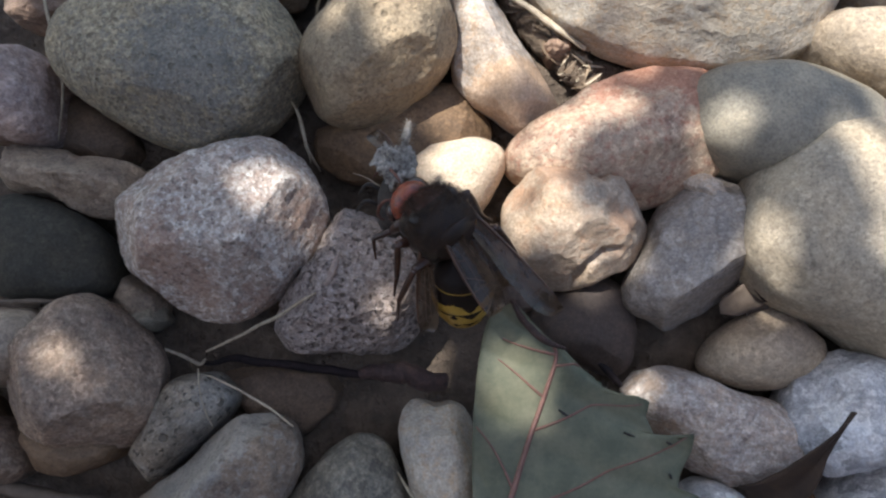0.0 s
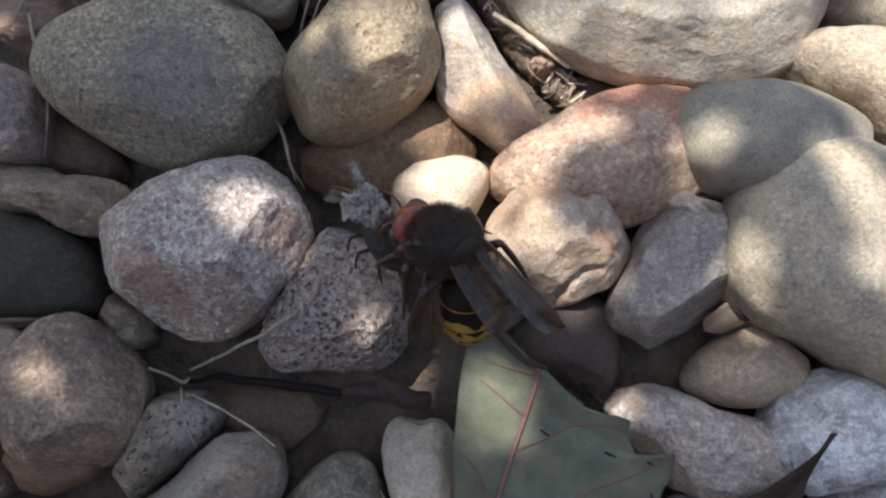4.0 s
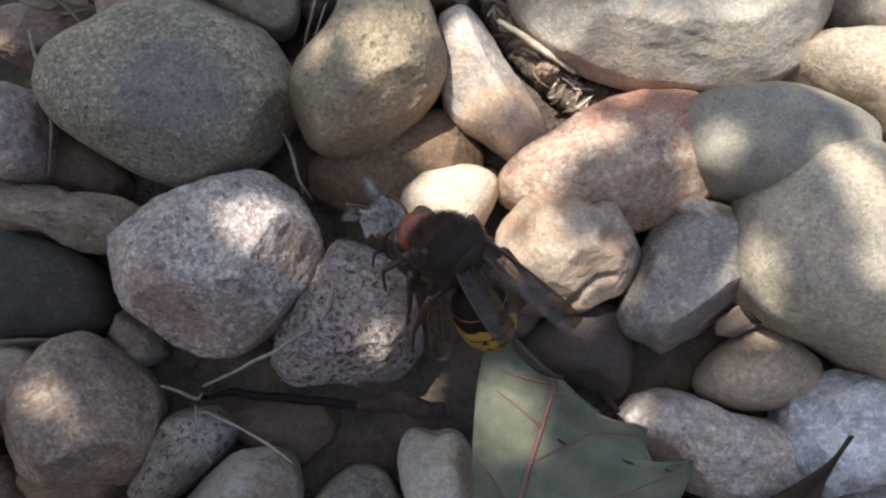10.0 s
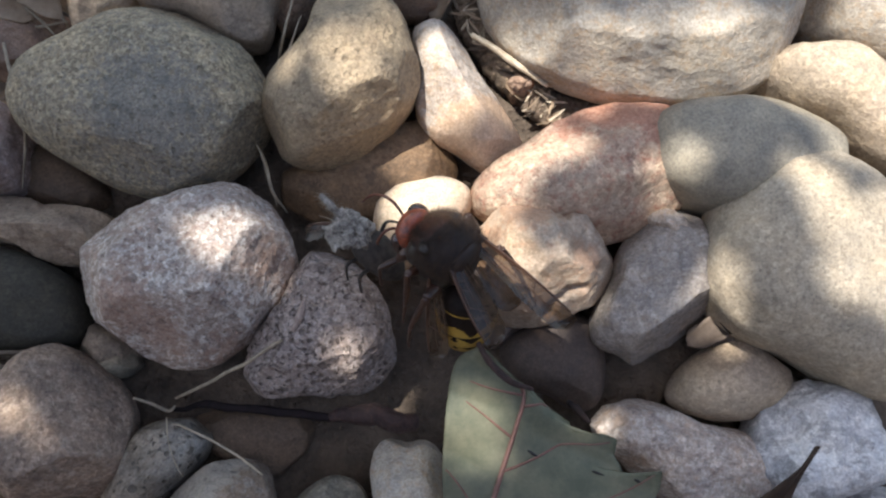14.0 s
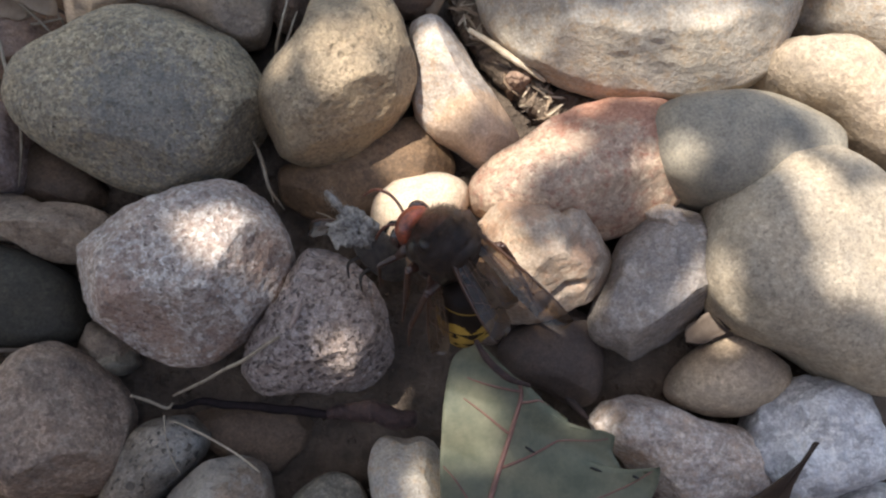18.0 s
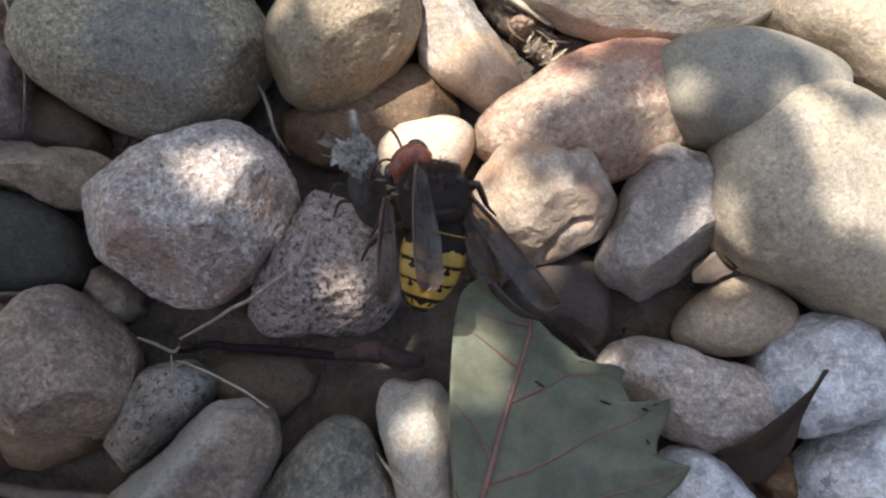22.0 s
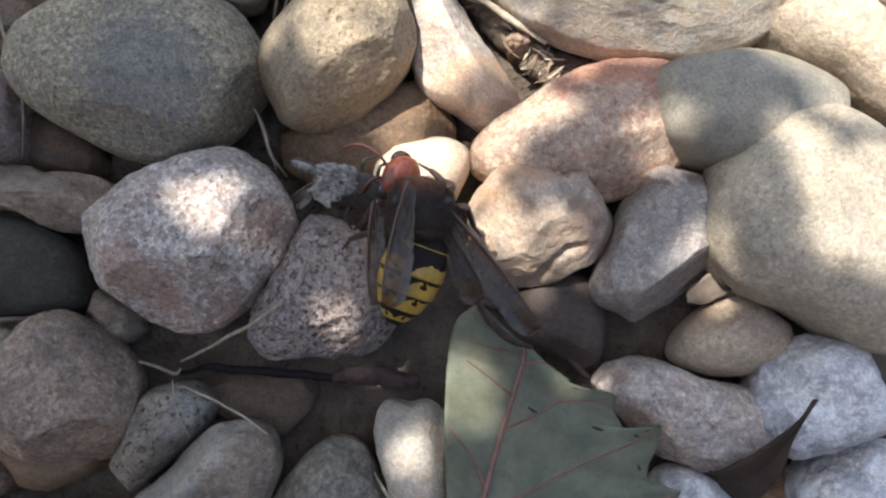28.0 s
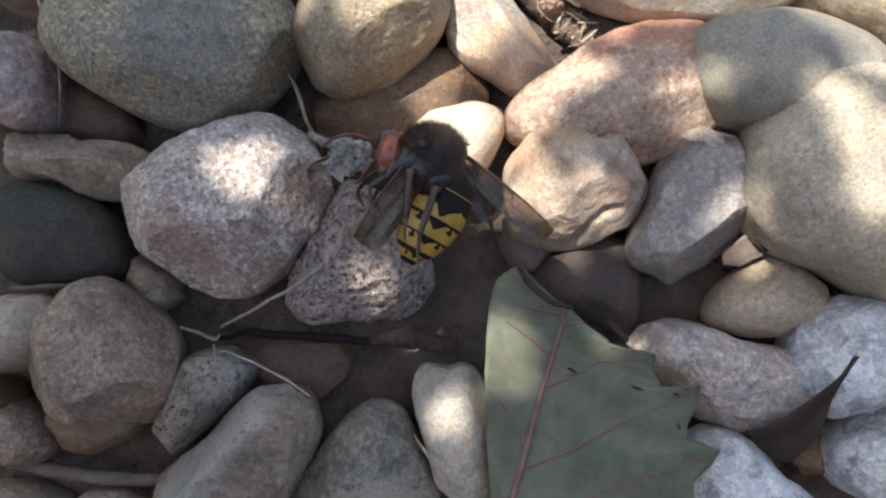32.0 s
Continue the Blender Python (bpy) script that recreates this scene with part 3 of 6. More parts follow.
pebble("pinkish_pebble", "pinkish white rough pebble beside a leaf", STONE["pinkwhite"], (40.7, -25.6, 10), 8, 2.4, 0.6,
       (13.6, -0.0, 0.0, 0.3, -0.4, 0.3, -1.6, 0.0, 0.3, 0.2, 0.5, 0.1, -0.2), 160, 0.51, scars=((-6, 2, 5, 0.7), (4, -1, 6, 0.5)), marks=((-10.4, 6.2, 2, 0.3), (-9.0, -0.1, 1.8, 0.3),))
pebble("veined_pebble", "pale violet-white pebble with a quartz vein", STONE["bluewhite"], (41.8, -43.5, 11), 8, 2.3, 0.5,
       (10.9, 0.0, 0.1, 0.0, 0.1, -0.5, -1.3, -0.5, 0.2, 0.2, -0.1, -0.2, -0.0), 140, 0.70, marks=((1.5, 7.5, 1.1, 0.74), (1.7, 6.1, 1.1, 0.74), (1.9, 4.8, 1, 0.74), (2.1, 3.5, 1.1, 0.74), (2.4, 2.2, 1.1, 0.74),))
pebble("corner_pebble", "rough pale bluish-grey pebble with stains", STONE["bluewhite"], (64.8, -38.4, 12), 9, 2.3, 0.5,
       (9.9, 0.0, -0.0, -0.3, 0.1, 0.3, -0.5, -0.0, 0.0, 0.0, -0.0, -0.1, -0.0), -165, 0.79, scars=((-4, 1, 5, 0.6),))
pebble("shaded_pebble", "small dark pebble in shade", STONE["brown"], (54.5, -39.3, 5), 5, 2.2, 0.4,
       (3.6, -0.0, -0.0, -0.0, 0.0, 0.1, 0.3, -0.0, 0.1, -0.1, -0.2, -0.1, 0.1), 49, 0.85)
pebble("granite_pebble", "speckled white and pink granite pebble", STONE["granite"], (-32.3, 3.4, 15), 11, 2.4, 0.55,
       (15.7, -0.0, -0.0, -0.0, -0.0, -0.1, -1.1, -0.0, -0.4, 0.2, 0.3, 0.0, -0.1), -163, 0.81, chops=((0, -0.75, 0.66, 0.74), (0.8, -0.3, 0.55, 0.83), (0.05, 0.15, 1, 0.90), (-0.8, -0.2, 0.5, 0.86)), marks=((-6.2, -5.0, 4.5, 0.5), (-1.9, -8.7, 3.5, 0.4), (6.4, -12.1, 4, 0.3), (12.6, 1.0, 4, 0.3),))
pebble("porous_pebble", "pitted mauve-grey pebble under the hornet", STONE["porous"], (-13.2, -5.9, 12), 9, 2.4, 0.8,
       (11.6, 0.1, -0.1, -0.2, -0.3, -0.0, 1.9, -0.5, -0.2, -0.1, -0.3, -0.2, 0.0), 58, 0.83, chops=((0.1, -0.75, 0.6, 0.78), (-0.7, 0.2, 0.6, 0.82), (0.15, 0.3, 1, 0.86)), scars=((3.5, -1.5, 2.6, 1.0), (0.5, 5.5, 2.2, 0.8)))
pebble("brown_pebble", "brownish pink rounded pebble", STONE["brownpink"], (-52.0, -18.6, 14), 9, 2.3, 0.5,
       (11.6, -0.0, -0.0, -0.1, 0.1, -0.2, -0.6, 0.2, -0.2, -0.2, -0.1, -0.0, 0.1), 122, 0.92, chops=((-0.7, -0.1, 0.6, 0.82), (0.65, 0.45, 0.5, 0.74), (0.3, -0.75, 0.5, 0.74), (0.05, 0.1, 1, 0.86)))
pebble("lower_brown_pebble", "brown pebble tucked under another", STONE["brown"], (-54.5, -28.5, 9), 8, 2.3, 0.4,
       (7.4, 0.0, 0.0, 0.3, 0.2, -0.4, -0.6, 0.1, -0.1, -0.1, -0.0, -0.1, 0.0), 174, 0.60)
pebble("pitted_pebble", "cream pebble with dark pits", STONE["pitted"], (-38.8, -25.2, 9), 8, 2.3, 0.15,
       (9.4, 0.0, -0.0, 0.5, 0.1, -1.0, -0.5, -0.3, -0.2, 0.3, 0.1, -0.1, 0.4), 49, 0.51)
pebble("long_pebble", "long tan pebble with dark pits and grey edge", STONE["tanpit"], (-32.7, -35.7, 13), 8, 2.6, 0.6,
       (14.6, 0.0, 0.1, 0.2, 1.0, 0.3, -1.4, -0.1, -0.6, 0.0, 0.3, -0.1, 0.1), -149, 0.56, chops=((0.25, -0.25, 1, 0.8), (-0.6, 0.65, 0.45, 0.72)), marks=((-0.6, 5.7, 4, 0.62), (-4.2, 1.7, 4.5, 0.62), (3.0, 9.8, 4, 0.62), (-6.4, -1.0, 5, 0.62), (6.5, 11.6, 3, 0.43),))
pebble("tapered_pebble", "olive-grey tapered pebble with paler streaked top", STONE["slate"], (-13.7, -39.5, 10), 8, 2.3, 0.4,
       (11.8, 0.1, 0.0, -0.5, 0.1, 1.8, -0.3, -0.1, 0.0, -0.0, 0.0, 0.3, -0.1), -154, 0.87, chops=((-0.6, 0.3, 0.7, 0.8), (0.5, 0.1, 0.8, 0.84)), marks=((0.5, -6, 9, 0.6), (5, -3, 6, 0.5)))
pebble("pale_pebble", "pale cream upright pebble beside the leaf", STONE["cream"], (-0.1, -32.8, 10), 8, 2.5, 0.35,
       (12.0, -0.0, 0.1, 0.4, -0.1, -1.1, -0.0, -0.7, 0.5, -0.1, 0.0, 0.1, -0.0), 99, 0.47)
pebble("dark_pebble", "smooth dark green-grey pebble in shade", STONE["green"], (-60.6, 0.4, 9), 7, 2.6, 0.1,
       (10.4, 0.0, -0.1, 0.4, 0.5, -0.5, -1.1, 0.5, -0.5, 0.2, -0.1, 0.1, 0.1), 148, 0.75)
pebble("ridged_pebble", "brown ridged angular pebble", STONE["ridge"], (-57.8, 11.9, 10), 7, 2.2, 0.8,
       (11.0, -0.0, 0.0, 1.9, -0.0, 0.8, -0.2, -1.4, 0.4, -0.1, -0.2, -0.0, -0.6), 165, 0.47, chops=((0.1, 0.75, 0.6, 0.68), (0, -0.8, 0.6, 0.7)))
pebble("pink_pebble", "pink granite pebble beside dry grass", STONE["pink"], (-66.8, 24.3, 12), 8, 2.4, 0.5,
       (8.2, 0.0, -0.0, -0.3, 0.4, -0.3, -0.1, 0.2, 0.7, -0.3, 0.0, -0.1, -0.1), 115, 0.91)
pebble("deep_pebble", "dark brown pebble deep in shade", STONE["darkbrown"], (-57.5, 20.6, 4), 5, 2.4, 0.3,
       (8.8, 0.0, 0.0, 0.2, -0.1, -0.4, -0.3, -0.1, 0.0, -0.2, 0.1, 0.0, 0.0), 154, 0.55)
pebble("flat_brown_pebble", "flat ochre brown pebble in shade", STONE["brown"], (-5.4, 19.1, 6), 5, 2.6, 0.3,
       (15.0, -0.0, 0.4, 0.2, 0.5, 2.1, -0.9, -0.6, -1.0, -0.9, 0.1, 0.1, 0.0), -169, 0.48)
pebble("peach_pebble", "peach-coloured pebble under the hornet", STONE["peach"], (1.9, 11.4, 10), 7, 2.4, 0.2,
       (8.0, 0.0, -0.0, -0.0, -0.1, 0.5, -0.4, -0.0, 0.1, -0.0, -0.0, -0.1, -0.1), 40, 0.8)
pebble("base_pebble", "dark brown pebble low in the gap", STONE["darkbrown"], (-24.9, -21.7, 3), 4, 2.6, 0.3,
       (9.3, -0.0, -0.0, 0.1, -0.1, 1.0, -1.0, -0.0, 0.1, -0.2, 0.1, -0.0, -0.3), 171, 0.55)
pebble("chip_pebble", "small tan pebble chip in a gap", STONE["tan2"], (-47.3, -6.6, 6), 5, 2.2, 0.5,
       (4.5, -0.0, -0.0, -0.1, 0.1, -0.1, -0.2, -0.1, -0.2, 0.1, -0.1, 0.2, 0.1), 144, 0.63)
pebble("small_blue_pebble", "small blue-grey pebble in a gap", STONE["bluegrey"], (-46.3, -9.4, 5), 5, 2.2, 0.3,
       (3.5, -0.0, -0.0, -0.0, -0.0, 0.1, 0.0, 0.0, 0.0, -0.0, -0.0, 0.1, -0.2), 180, 0.69)
pebble("upright_pebble", "tan pebble standing on edge", STONE["tan"], (-46.6, 48.7, 13), 8, 2.3, 0.4,
       (7.8, 0.0, -0.0, 0.1, -0.0, -0.0, 0.7, 0.0, -0.2, -0.0, -0.1, -0.2, -0.0), 67, 0.64)
pebble("chalky_pebble", "lumpy dusty brown stone among dry grass", STONE["rust"], (-61.0, 41.6, 9), 8, 2.3, 0.7,
       (9.6, -0.0, 0.0, 0.3, 0.1, -0.0, -0.1, -0.1, -0.1, -0.2, 0.0, -0.1, 0.1), -172, 0.56)
pebble("far_pebble", "sunlit tan pebble beside dry grass", STONE["tan"], (-56.6, 53.1, 10), 8, 2.3, 0.4,
       (4.9, -0.0, 0.0, -0.0, 0.0, -0.0, 0.3, -0.0, -0.0, -0.1, -0.1, -0.3, -0.0), 149, 0.78)
pebble("purple_pebble", "mauve-brown pebble in the gap", STONE["brownpink"], (-15.6, 51.9, 8), 8, 2.3, 0.4,
       (7.9, 0.1, -0.0, 0.6, -0.1, -1.3, 0.0, 0.2, -0.2, 0.5, -0.1, 0.1, 0.2), 59, 0.56)
pebble("rust_pebble", "rust-brown pebble among dry leaves", STONE["rust"], (-1.5, 53.6, 9), 7, 2.3, 0.4,
       (8.6, 0.0, -0.0, 0.1, 0.1, -0.0, 0.5, 0.0, -0.2, 0.1, 0.1, 0.2, 0.1), 147, 0.79)
pebble("maroon_pebble", "dark maroon pebble beside the leaf", STONE["maroon"], (22.8, -10.6, 7), 6, 2.5, 0.2,
       (8.2, -0.0, -0.0, 0.1, 0.2, -0.2, 1.0, -0.2, 0.0, 0.1, -0.1, -0.1, -0.0), 147, 0.84)
pebble("mauve_pebble", "mauve pebble beneath the quartz", STONE["mauve"], (13.1, -2.6, 5), 5, 2.4, 0.4,
       (6.3, -0.0, -0.0, 0.0, -0.1, 0.5, 0.1, 0.1, 0.1, -0.1, -0.0, -0.2, 0.0), 110, 0.75)
pebble("edge_pebble", "brown pebble half hidden", STONE["brownpink"], (-65.8, -29.8, 10), 8, 2.3, 0.4,
       (5.6, -0.0, -0.1, -0.0, -0.1, 0.7, -0.2, 0.2, 0.2, -0.0, 0.1, 0.2, -0.1), 121, 0.77)
pebble("grey_edge_pebble", "grey-tan pebble under the brown one", STONE["tan2"], (-65.3, -13.9, 12), 8, 2.4, 0.3,
       (6.7, 0.0, -0.0, -0.0, -0.2, -0.5, -0.3, 0.3, -0.2, -0.0, 0.2, 0.0, -0.0), 57, 0.92)
pebble("base_edge_pebble", "tan pebble at the foot of the pile", STONE["tan2"], (-55.2, -42.5, 6), 6, 2.3, 0.4,
       (5.3, 0.0, -0.0, -0.0, -0.0, 0.0, 0.0, -0.2, -0.0, 0.1, -0.2, 0.1, 0.1), 176, 0.72)
pebble("side_pebble", "ochre pebble in full sun", STONE["rust"], (79.4, 17.0, 9), 8, 2.3, 0.4,
       (8.2, 0.0, 0.0, -0.0, 0.0, 0.2, 0.1, 0.1, -0.0, -0.0, -0.0, 0.2, -0.2), 152, 0.94)
pebble("side_brown_pebble", "brown pebble beside the twig", STONE["brown"], (-72.4, -24.6, 10), 9, 2.4, 0.4,
       (5.6, -0.0, -0.0, -0.1, 0.0, 0.2, -0.5, 0.3, -0.1, 0.1, 0.1, -0.1, -0.0), 135, 0.87)
pebble("base_brown_pebble", "tan pebble beyond the twig", STONE["tan2"], (-68.5, -42.2, 6), 7, 2.4, 0.4,
       (7.5, -0.0, -0.0, -0.0, -0.0, -0.3, -0.3, -0.3, -0.6, 0.2, -0.2, -0.1, 0.1), 169, 0.65)
pebble("clod_pebble", "small pinkish clod in the soil crack", STONE["rust"], (18.5, 33.5, 9), 3, 2.2, 0.7,
       (2.0, -0.0, -0.0, -0.0, 0.0, -0.0, -0.0, -0.0, -0.0, -0.0, -0.0, 0.1, -0.1), 176, 0.86)
pebble("cream_chip", "small bright cream stone chip wedged in a gap", STONE["white"], (39.0, 9.0, 15), 4, 2.1, 0.5,
       (3.4, 0.0, 0.0, 0.3, -0.2, 0.2, 0.3, -0.1, 0.1), 150, 0.6, chops=((0.2, 0.5, 0.8, 0.8), (-0.6, 0.1, 0.7, 0.82)))

# ---- the leaf, stalks and litter ----
def leaf_mat(name, light, dark, rough=0.5, back=0.25):
    m, n, l, bsdf = shader(name)
    co = own_coords(n, l)
    a, b = noise_node(n, l, co, 7, 6, 0.68), noise_node(n, l, co, 0.8, 4)
    v = n.new("ShaderNodeTexVoronoi")
    v.feature, v.inputs["Scale"].default_value = "DISTANCE_TO_EDGE", 700
    l.new(co, v.inputs["Vector"])
    col = ramp(n, l, a, [(0.35, dark), (0.65, light)])
    net = ramp(n, l, v.outputs["Distance"], [(0.0, (0.14,) * 3), (0.12, (0, 0, 0))])
    col = mixed(n, l, net, col, light)
    col = mixed(n, l, ramp(n, l, b, [(0.3, (0.35,) * 3), (0.6, (0, 0, 0))]), col, dark)
    l.new(col, bsdf.inputs["Base Color"])
    bsdf.inputs["Roughness"].default_value, bsdf.inputs["Specular IOR Level"].default_value = rough, 0.4
    bumped(n, l, bsdf, [(a, 0.4, 0.3), (v.outputs["Distance"], 0.25, 0.1)])
    t = n.new("ShaderNodeBsdfTranslucent")
    l.new(col, t.inputs["Color"])
    mx = n.new("ShaderNodeMixShader")
    mx.inputs[0].default_value = back
    l.new(bsdf.outputs[0], mx.inputs[1]), l.new(t.outputs[0], mx.inputs[2])
    l.new(mx.outputs[0], n["Material Output"].inputs["Surface"])
    return m


LEAF = leaf_mat("grey_green_leaf", (0.222, 0.21, 0.138), (0.108, 0.118, 0.078), 0.6)
LEAF_RIB = soft_mat("reddish_rib", (0.25, 0.125, 0.095), (0.14, 0.072, 0.055), 2.0, 0.55)
DEAD_LEAF = leaf_mat("dark_dead_leaf", (0.07, 0.043, 0.028), (0.026, 0.017, 0.013), 0.75, 0.05)
DRY_LEAF = leaf_mat("dry_brown_leaf", (0.42, 0.32, 0.22), (0.25, 0.17, 0.11), 0.7, 0.2)
# darker copy of the dry leaf: shade on two scraps put into the colour
SHADED_LEAF = leaf_mat("shaded_brown_leaf", (0.20, 0.15, 0.115), (0.10, 0.072, 0.055), 0.8, 0.1)
CANOPY = leaf_mat("green_foliage", (0.09, 0.12, 0.05), (0.05, 0.075, 0.03), 0.5, 0.2)
BARK = soft_mat("branch_bark", (0.20, 0.15, 0.11), (0.10, 0.075, 0.055), 3.0, 0.85)
SPECK = soft_mat("dark_speck", (0.04, 0.032, 0.028), (0.02, 0.017, 0.015), 0.5, 0.7)


def spline(rows, u):
    """Catmull-Rom through rows (tuples) at u from 0 to 1."""
    f = u * (len(rows) - 1)
    i = min(int(f), len(rows) - 2)
    f -= i
    p = [Vector(rows[max(0, min(len(rows) - 1, k))]) for k in (i - 1, i, i + 1, i + 2)]
    return 0.5 * (2 * p[1] + (p[2] - p[0]) * f + (2 * p[0] - 5 * p[1] + 4 * p[2] - p[3]) * f * f + (3 * p[1] - p[0] - 3 * p[2] + p[3]) * f ** 3)


def build_leaf():
    """A toothed leaf blade lying over the pebbles, its tip curled, with raised ribs."""
    base = Vector((9.0, -31.9, 20.0))
    rib = [(9.7, -8.9, 24.0), (12.4, -12.0, 23.5), (15.3, -14.9, 23.0), (14.0, -20.1, 22.0), (11.6, -26.8, 21.5), (9.2, -34.0, 21.5), (6.9, -40.5, 22.0), (5.0, -47.3, 22.0)]
    left = [(8.9, -8.5, 24.0), (6.2, -10.6, 23.0), (4.9, -15.6, 22.0), (4.3, -21.2, 21.0), (4.0, -27.2, 20.5), (4.0, -33.9, 20.5), (4.1, -40.5, 21.0), (4.5, -47.3, 22.0)]
    right = [(10.6, -9.4, 22.0), (14.4, -13.1, 22.0), (18.4, -16.4, 22.0), (22.8, -20.5, 21.5), (27.5, -25.6, 21.0), (30.7, -33.2, 21.0), (30.1, -39.3, 21.5), (21.2, -48.0, 22.0)]
    # the toothed edge: share of the blade's length, tooth tips and notches
    edge = [(0.0, (10.6, -9.4, 22.0)), (0.14, (14.4, -13.1, 22.0)), (0.22, (16.7, -15.7, 22.0)), (0.24, (16.3, -16.6, 22.0)), (0.33, (21.7, -19.2, 22.0)), (0.355, (21.4, -20.3, 22.0)), (0.42, (27.8, -21.5, 22.0)), (0.45, (27.4, -23.7, 21.0)), (0.50, (28.3, -25.8, 21.0)), (0.525, (28.8, -27.5, 21.0)), (0.585, (33.3, -25.7, 22.0)), (0.615, (33.1, -28.1, 21.0)), (0.65, (31.4, -31.0, 21.0)), (0.68, (31.1, -33.1, 21.0)), (0.74, (35.6, -34.6, 22.0)), (0.77, (34.4, -36.8, 21.0)), (0.81, (31.8, -38.8, 21.0)), (0.83, (31.6, -40.7, 21.0)), (0.88, (32.9, -42.7, 21.0)), (0.9, (29.8, -44.4, 21.0)), (1.0, (21.2, -48.0, 22.0))]

    def toothed(u):
        for (a, p), (b, q) in zip(edge, edge[1:]):
            if u <= b:
                return Vector(p).lerp(Vector(q), (u - a) / (b - a))
        return Vector(edge[-1][1])

    nu, nv = 31, 150
    verts = []
    for j in range(nv):
        u = j / (nv - 1)
        c, a, b = spline(rib, u), spline(left, u), spline(right, u)
        rim = toothed(u)
        for i in range(nu):
            s = i / (nu - 1) * 2 - 1
            p = (c.lerp(b, s) if s >= 0 else c.lerp(a, -s)).copy()
            if s > 0.6:
                p = p.lerp(rim, ((s - 0.6) / 0.4) ** 1.3)
            p.z += 0.9 * math.sin(u * 9 + s * 2) * abs(s) + 0.35 * noise.noise(p / 5.0) - 0.8 * (1 - abs(s)) ** 3 + (0.6 * abs(math.sin(u * 16 - s * 2.2)) - 0.3) * min(1, abs(s) * 2)
            verts.append(p - base)
    leaf = new("leaf")
    leaf.location = base / 1000
    tagged(leaf, "fallen grey-green toothed leaf with reddish veins, tip curled", "leaf")
    me = mesh_of("blade", [v / 1000 for v in verts], grid_faces(nu, nv, closed=False), LEAF)
    blade = part("blade", me, leaf)
    thick = blade.modifiers.new("thickness", "SOLIDIFY")
    thick.thickness = 0.00025

    def on(u, s):
        j, i = min(nv - 1, max(0, u * (nv - 1))), (s + 1) / 2 * (nu - 1)
        j0, i0 = min(int(j), nv - 2), min(int(i), nu - 2)
        fj, fi = j - j0, i - i0
        g = lambda a, b: verts[a * nu + b]
        return g(j0, i0) * (1 - fj) * (1 - fi) + g(j0 + 1, i0) * fj * (1 - fi) + g(j0, i0 + 1) * (1 - fj) * fi + g(j0 + 1, i0 + 1) * fj * fi + Vector((0, 0, 0.12))

    v, f = tube([on(0.02 + 0.97 * k / 40, 0) for k in range(41)], [0.16 + 0.38 * k / 40 for k in range(41)], 8)
    part("midrib", mesh_of("midrib", v, f, LEAF_RIB), leaf, "raised reddish brown midrib")
    for u0, u1, s1 in ((0.30, 0.22, -0.7), (0.345, 0.29, 0.95), (0.545, 0.43, 0.95), (0.76, 0.59, 0.95), (0.96, 0.745, 0.95), (0.45, 0.30, -0.75), (0.70, 0.52, -0.95), (0.93, 0.78, -0.9)):
        pts = [on(u0 + (u1 - u0) * (k / 14) ** 1.15, s1 * k / 14) for k in range(15)]
        v, f = tube(pts, [0.21 - 0.12 * k / 14 for k in range(15)], 6)
        part("side_vein", mesh_of("side_vein", v, f, LEAF_RIB), leaf, "thin reddish side vein")
    rng = random.Random(5)
    for u, s, ln in ((0.50, 0.28, 1.7), (0.57, 0.72, 1.6), (0.60, 0.86, 0.9), (0.66, 0.9, 0.8)):
        a = on(u, s)
        d = Vector((rng.uniform(0.3, 1), rng.uniform(-1, -0.3), 0)).normalized() * ln
        v, f = tube([a - d / 2, a, a + d / 2], [0.12, 0.2, 0.1], 6)
        part("speck", mesh_of("speck", v, f, SPECK), leaf, "dark debris speck")


build_leaf()


def build_dark_leaf():
    """A dry lance-shaped leaf folded along its rib."""
    rib = [(42.4, -33.9, 14.0), (43.8, -34.5, 16.0), (46.1, -34.1, 19.0), (48.5, -30.7, 23.0), (50.2, -26.3, 26.0), (52.2, -22.6, 28.0)]
    top = [(42.0, -33.6, 15.0), (43.0, -32.4, 19.0), (45.2, -30.4, 22.0), (47.7, -27.6, 25.0), (50.0, -25.1, 27.0), (52.2, -22.5, 28.0)]
    low = [(42.5, -34.1, 14.0), (44.0, -36.3, 15.0), (46.2, -37.6, 18.0), (48.9, -33.5, 22.0), (50.5, -27.4, 25.0), (52.4, -22.7, 28.0)]
    nv, nu = 40, 9
    base = Vector(rib[1])
    verts = []
    for j in range(nv):
        u = j / (nv - 1)
        c, a, b = spline(rib, u), spline(top, u), spline(low, u)
        for i in range(nu):
            s = i / (nu - 1) * 2 - 1
            p = (c.lerp(b, s) if s >= 0 else c.lerp(a, -s)).copy()
            p.z += 0.25 * noise.noise(p / 3.0) - 0.9 * (1 - abs(s))
            verts.append((p - base) / 1000)
    ob = new("dead_leaf", mesh_of("dead_leaf", verts, grid_faces(nu, nv, closed=False), DEAD_LEAF))
    ob.location = base / 1000
    ob.modifiers.new("thickness", "SOLIDIFY").thickness = 0.0003
    tagged(ob, "dark brown curled dead leaf with a pointed tip", "leaf")


build_dark_leaf()


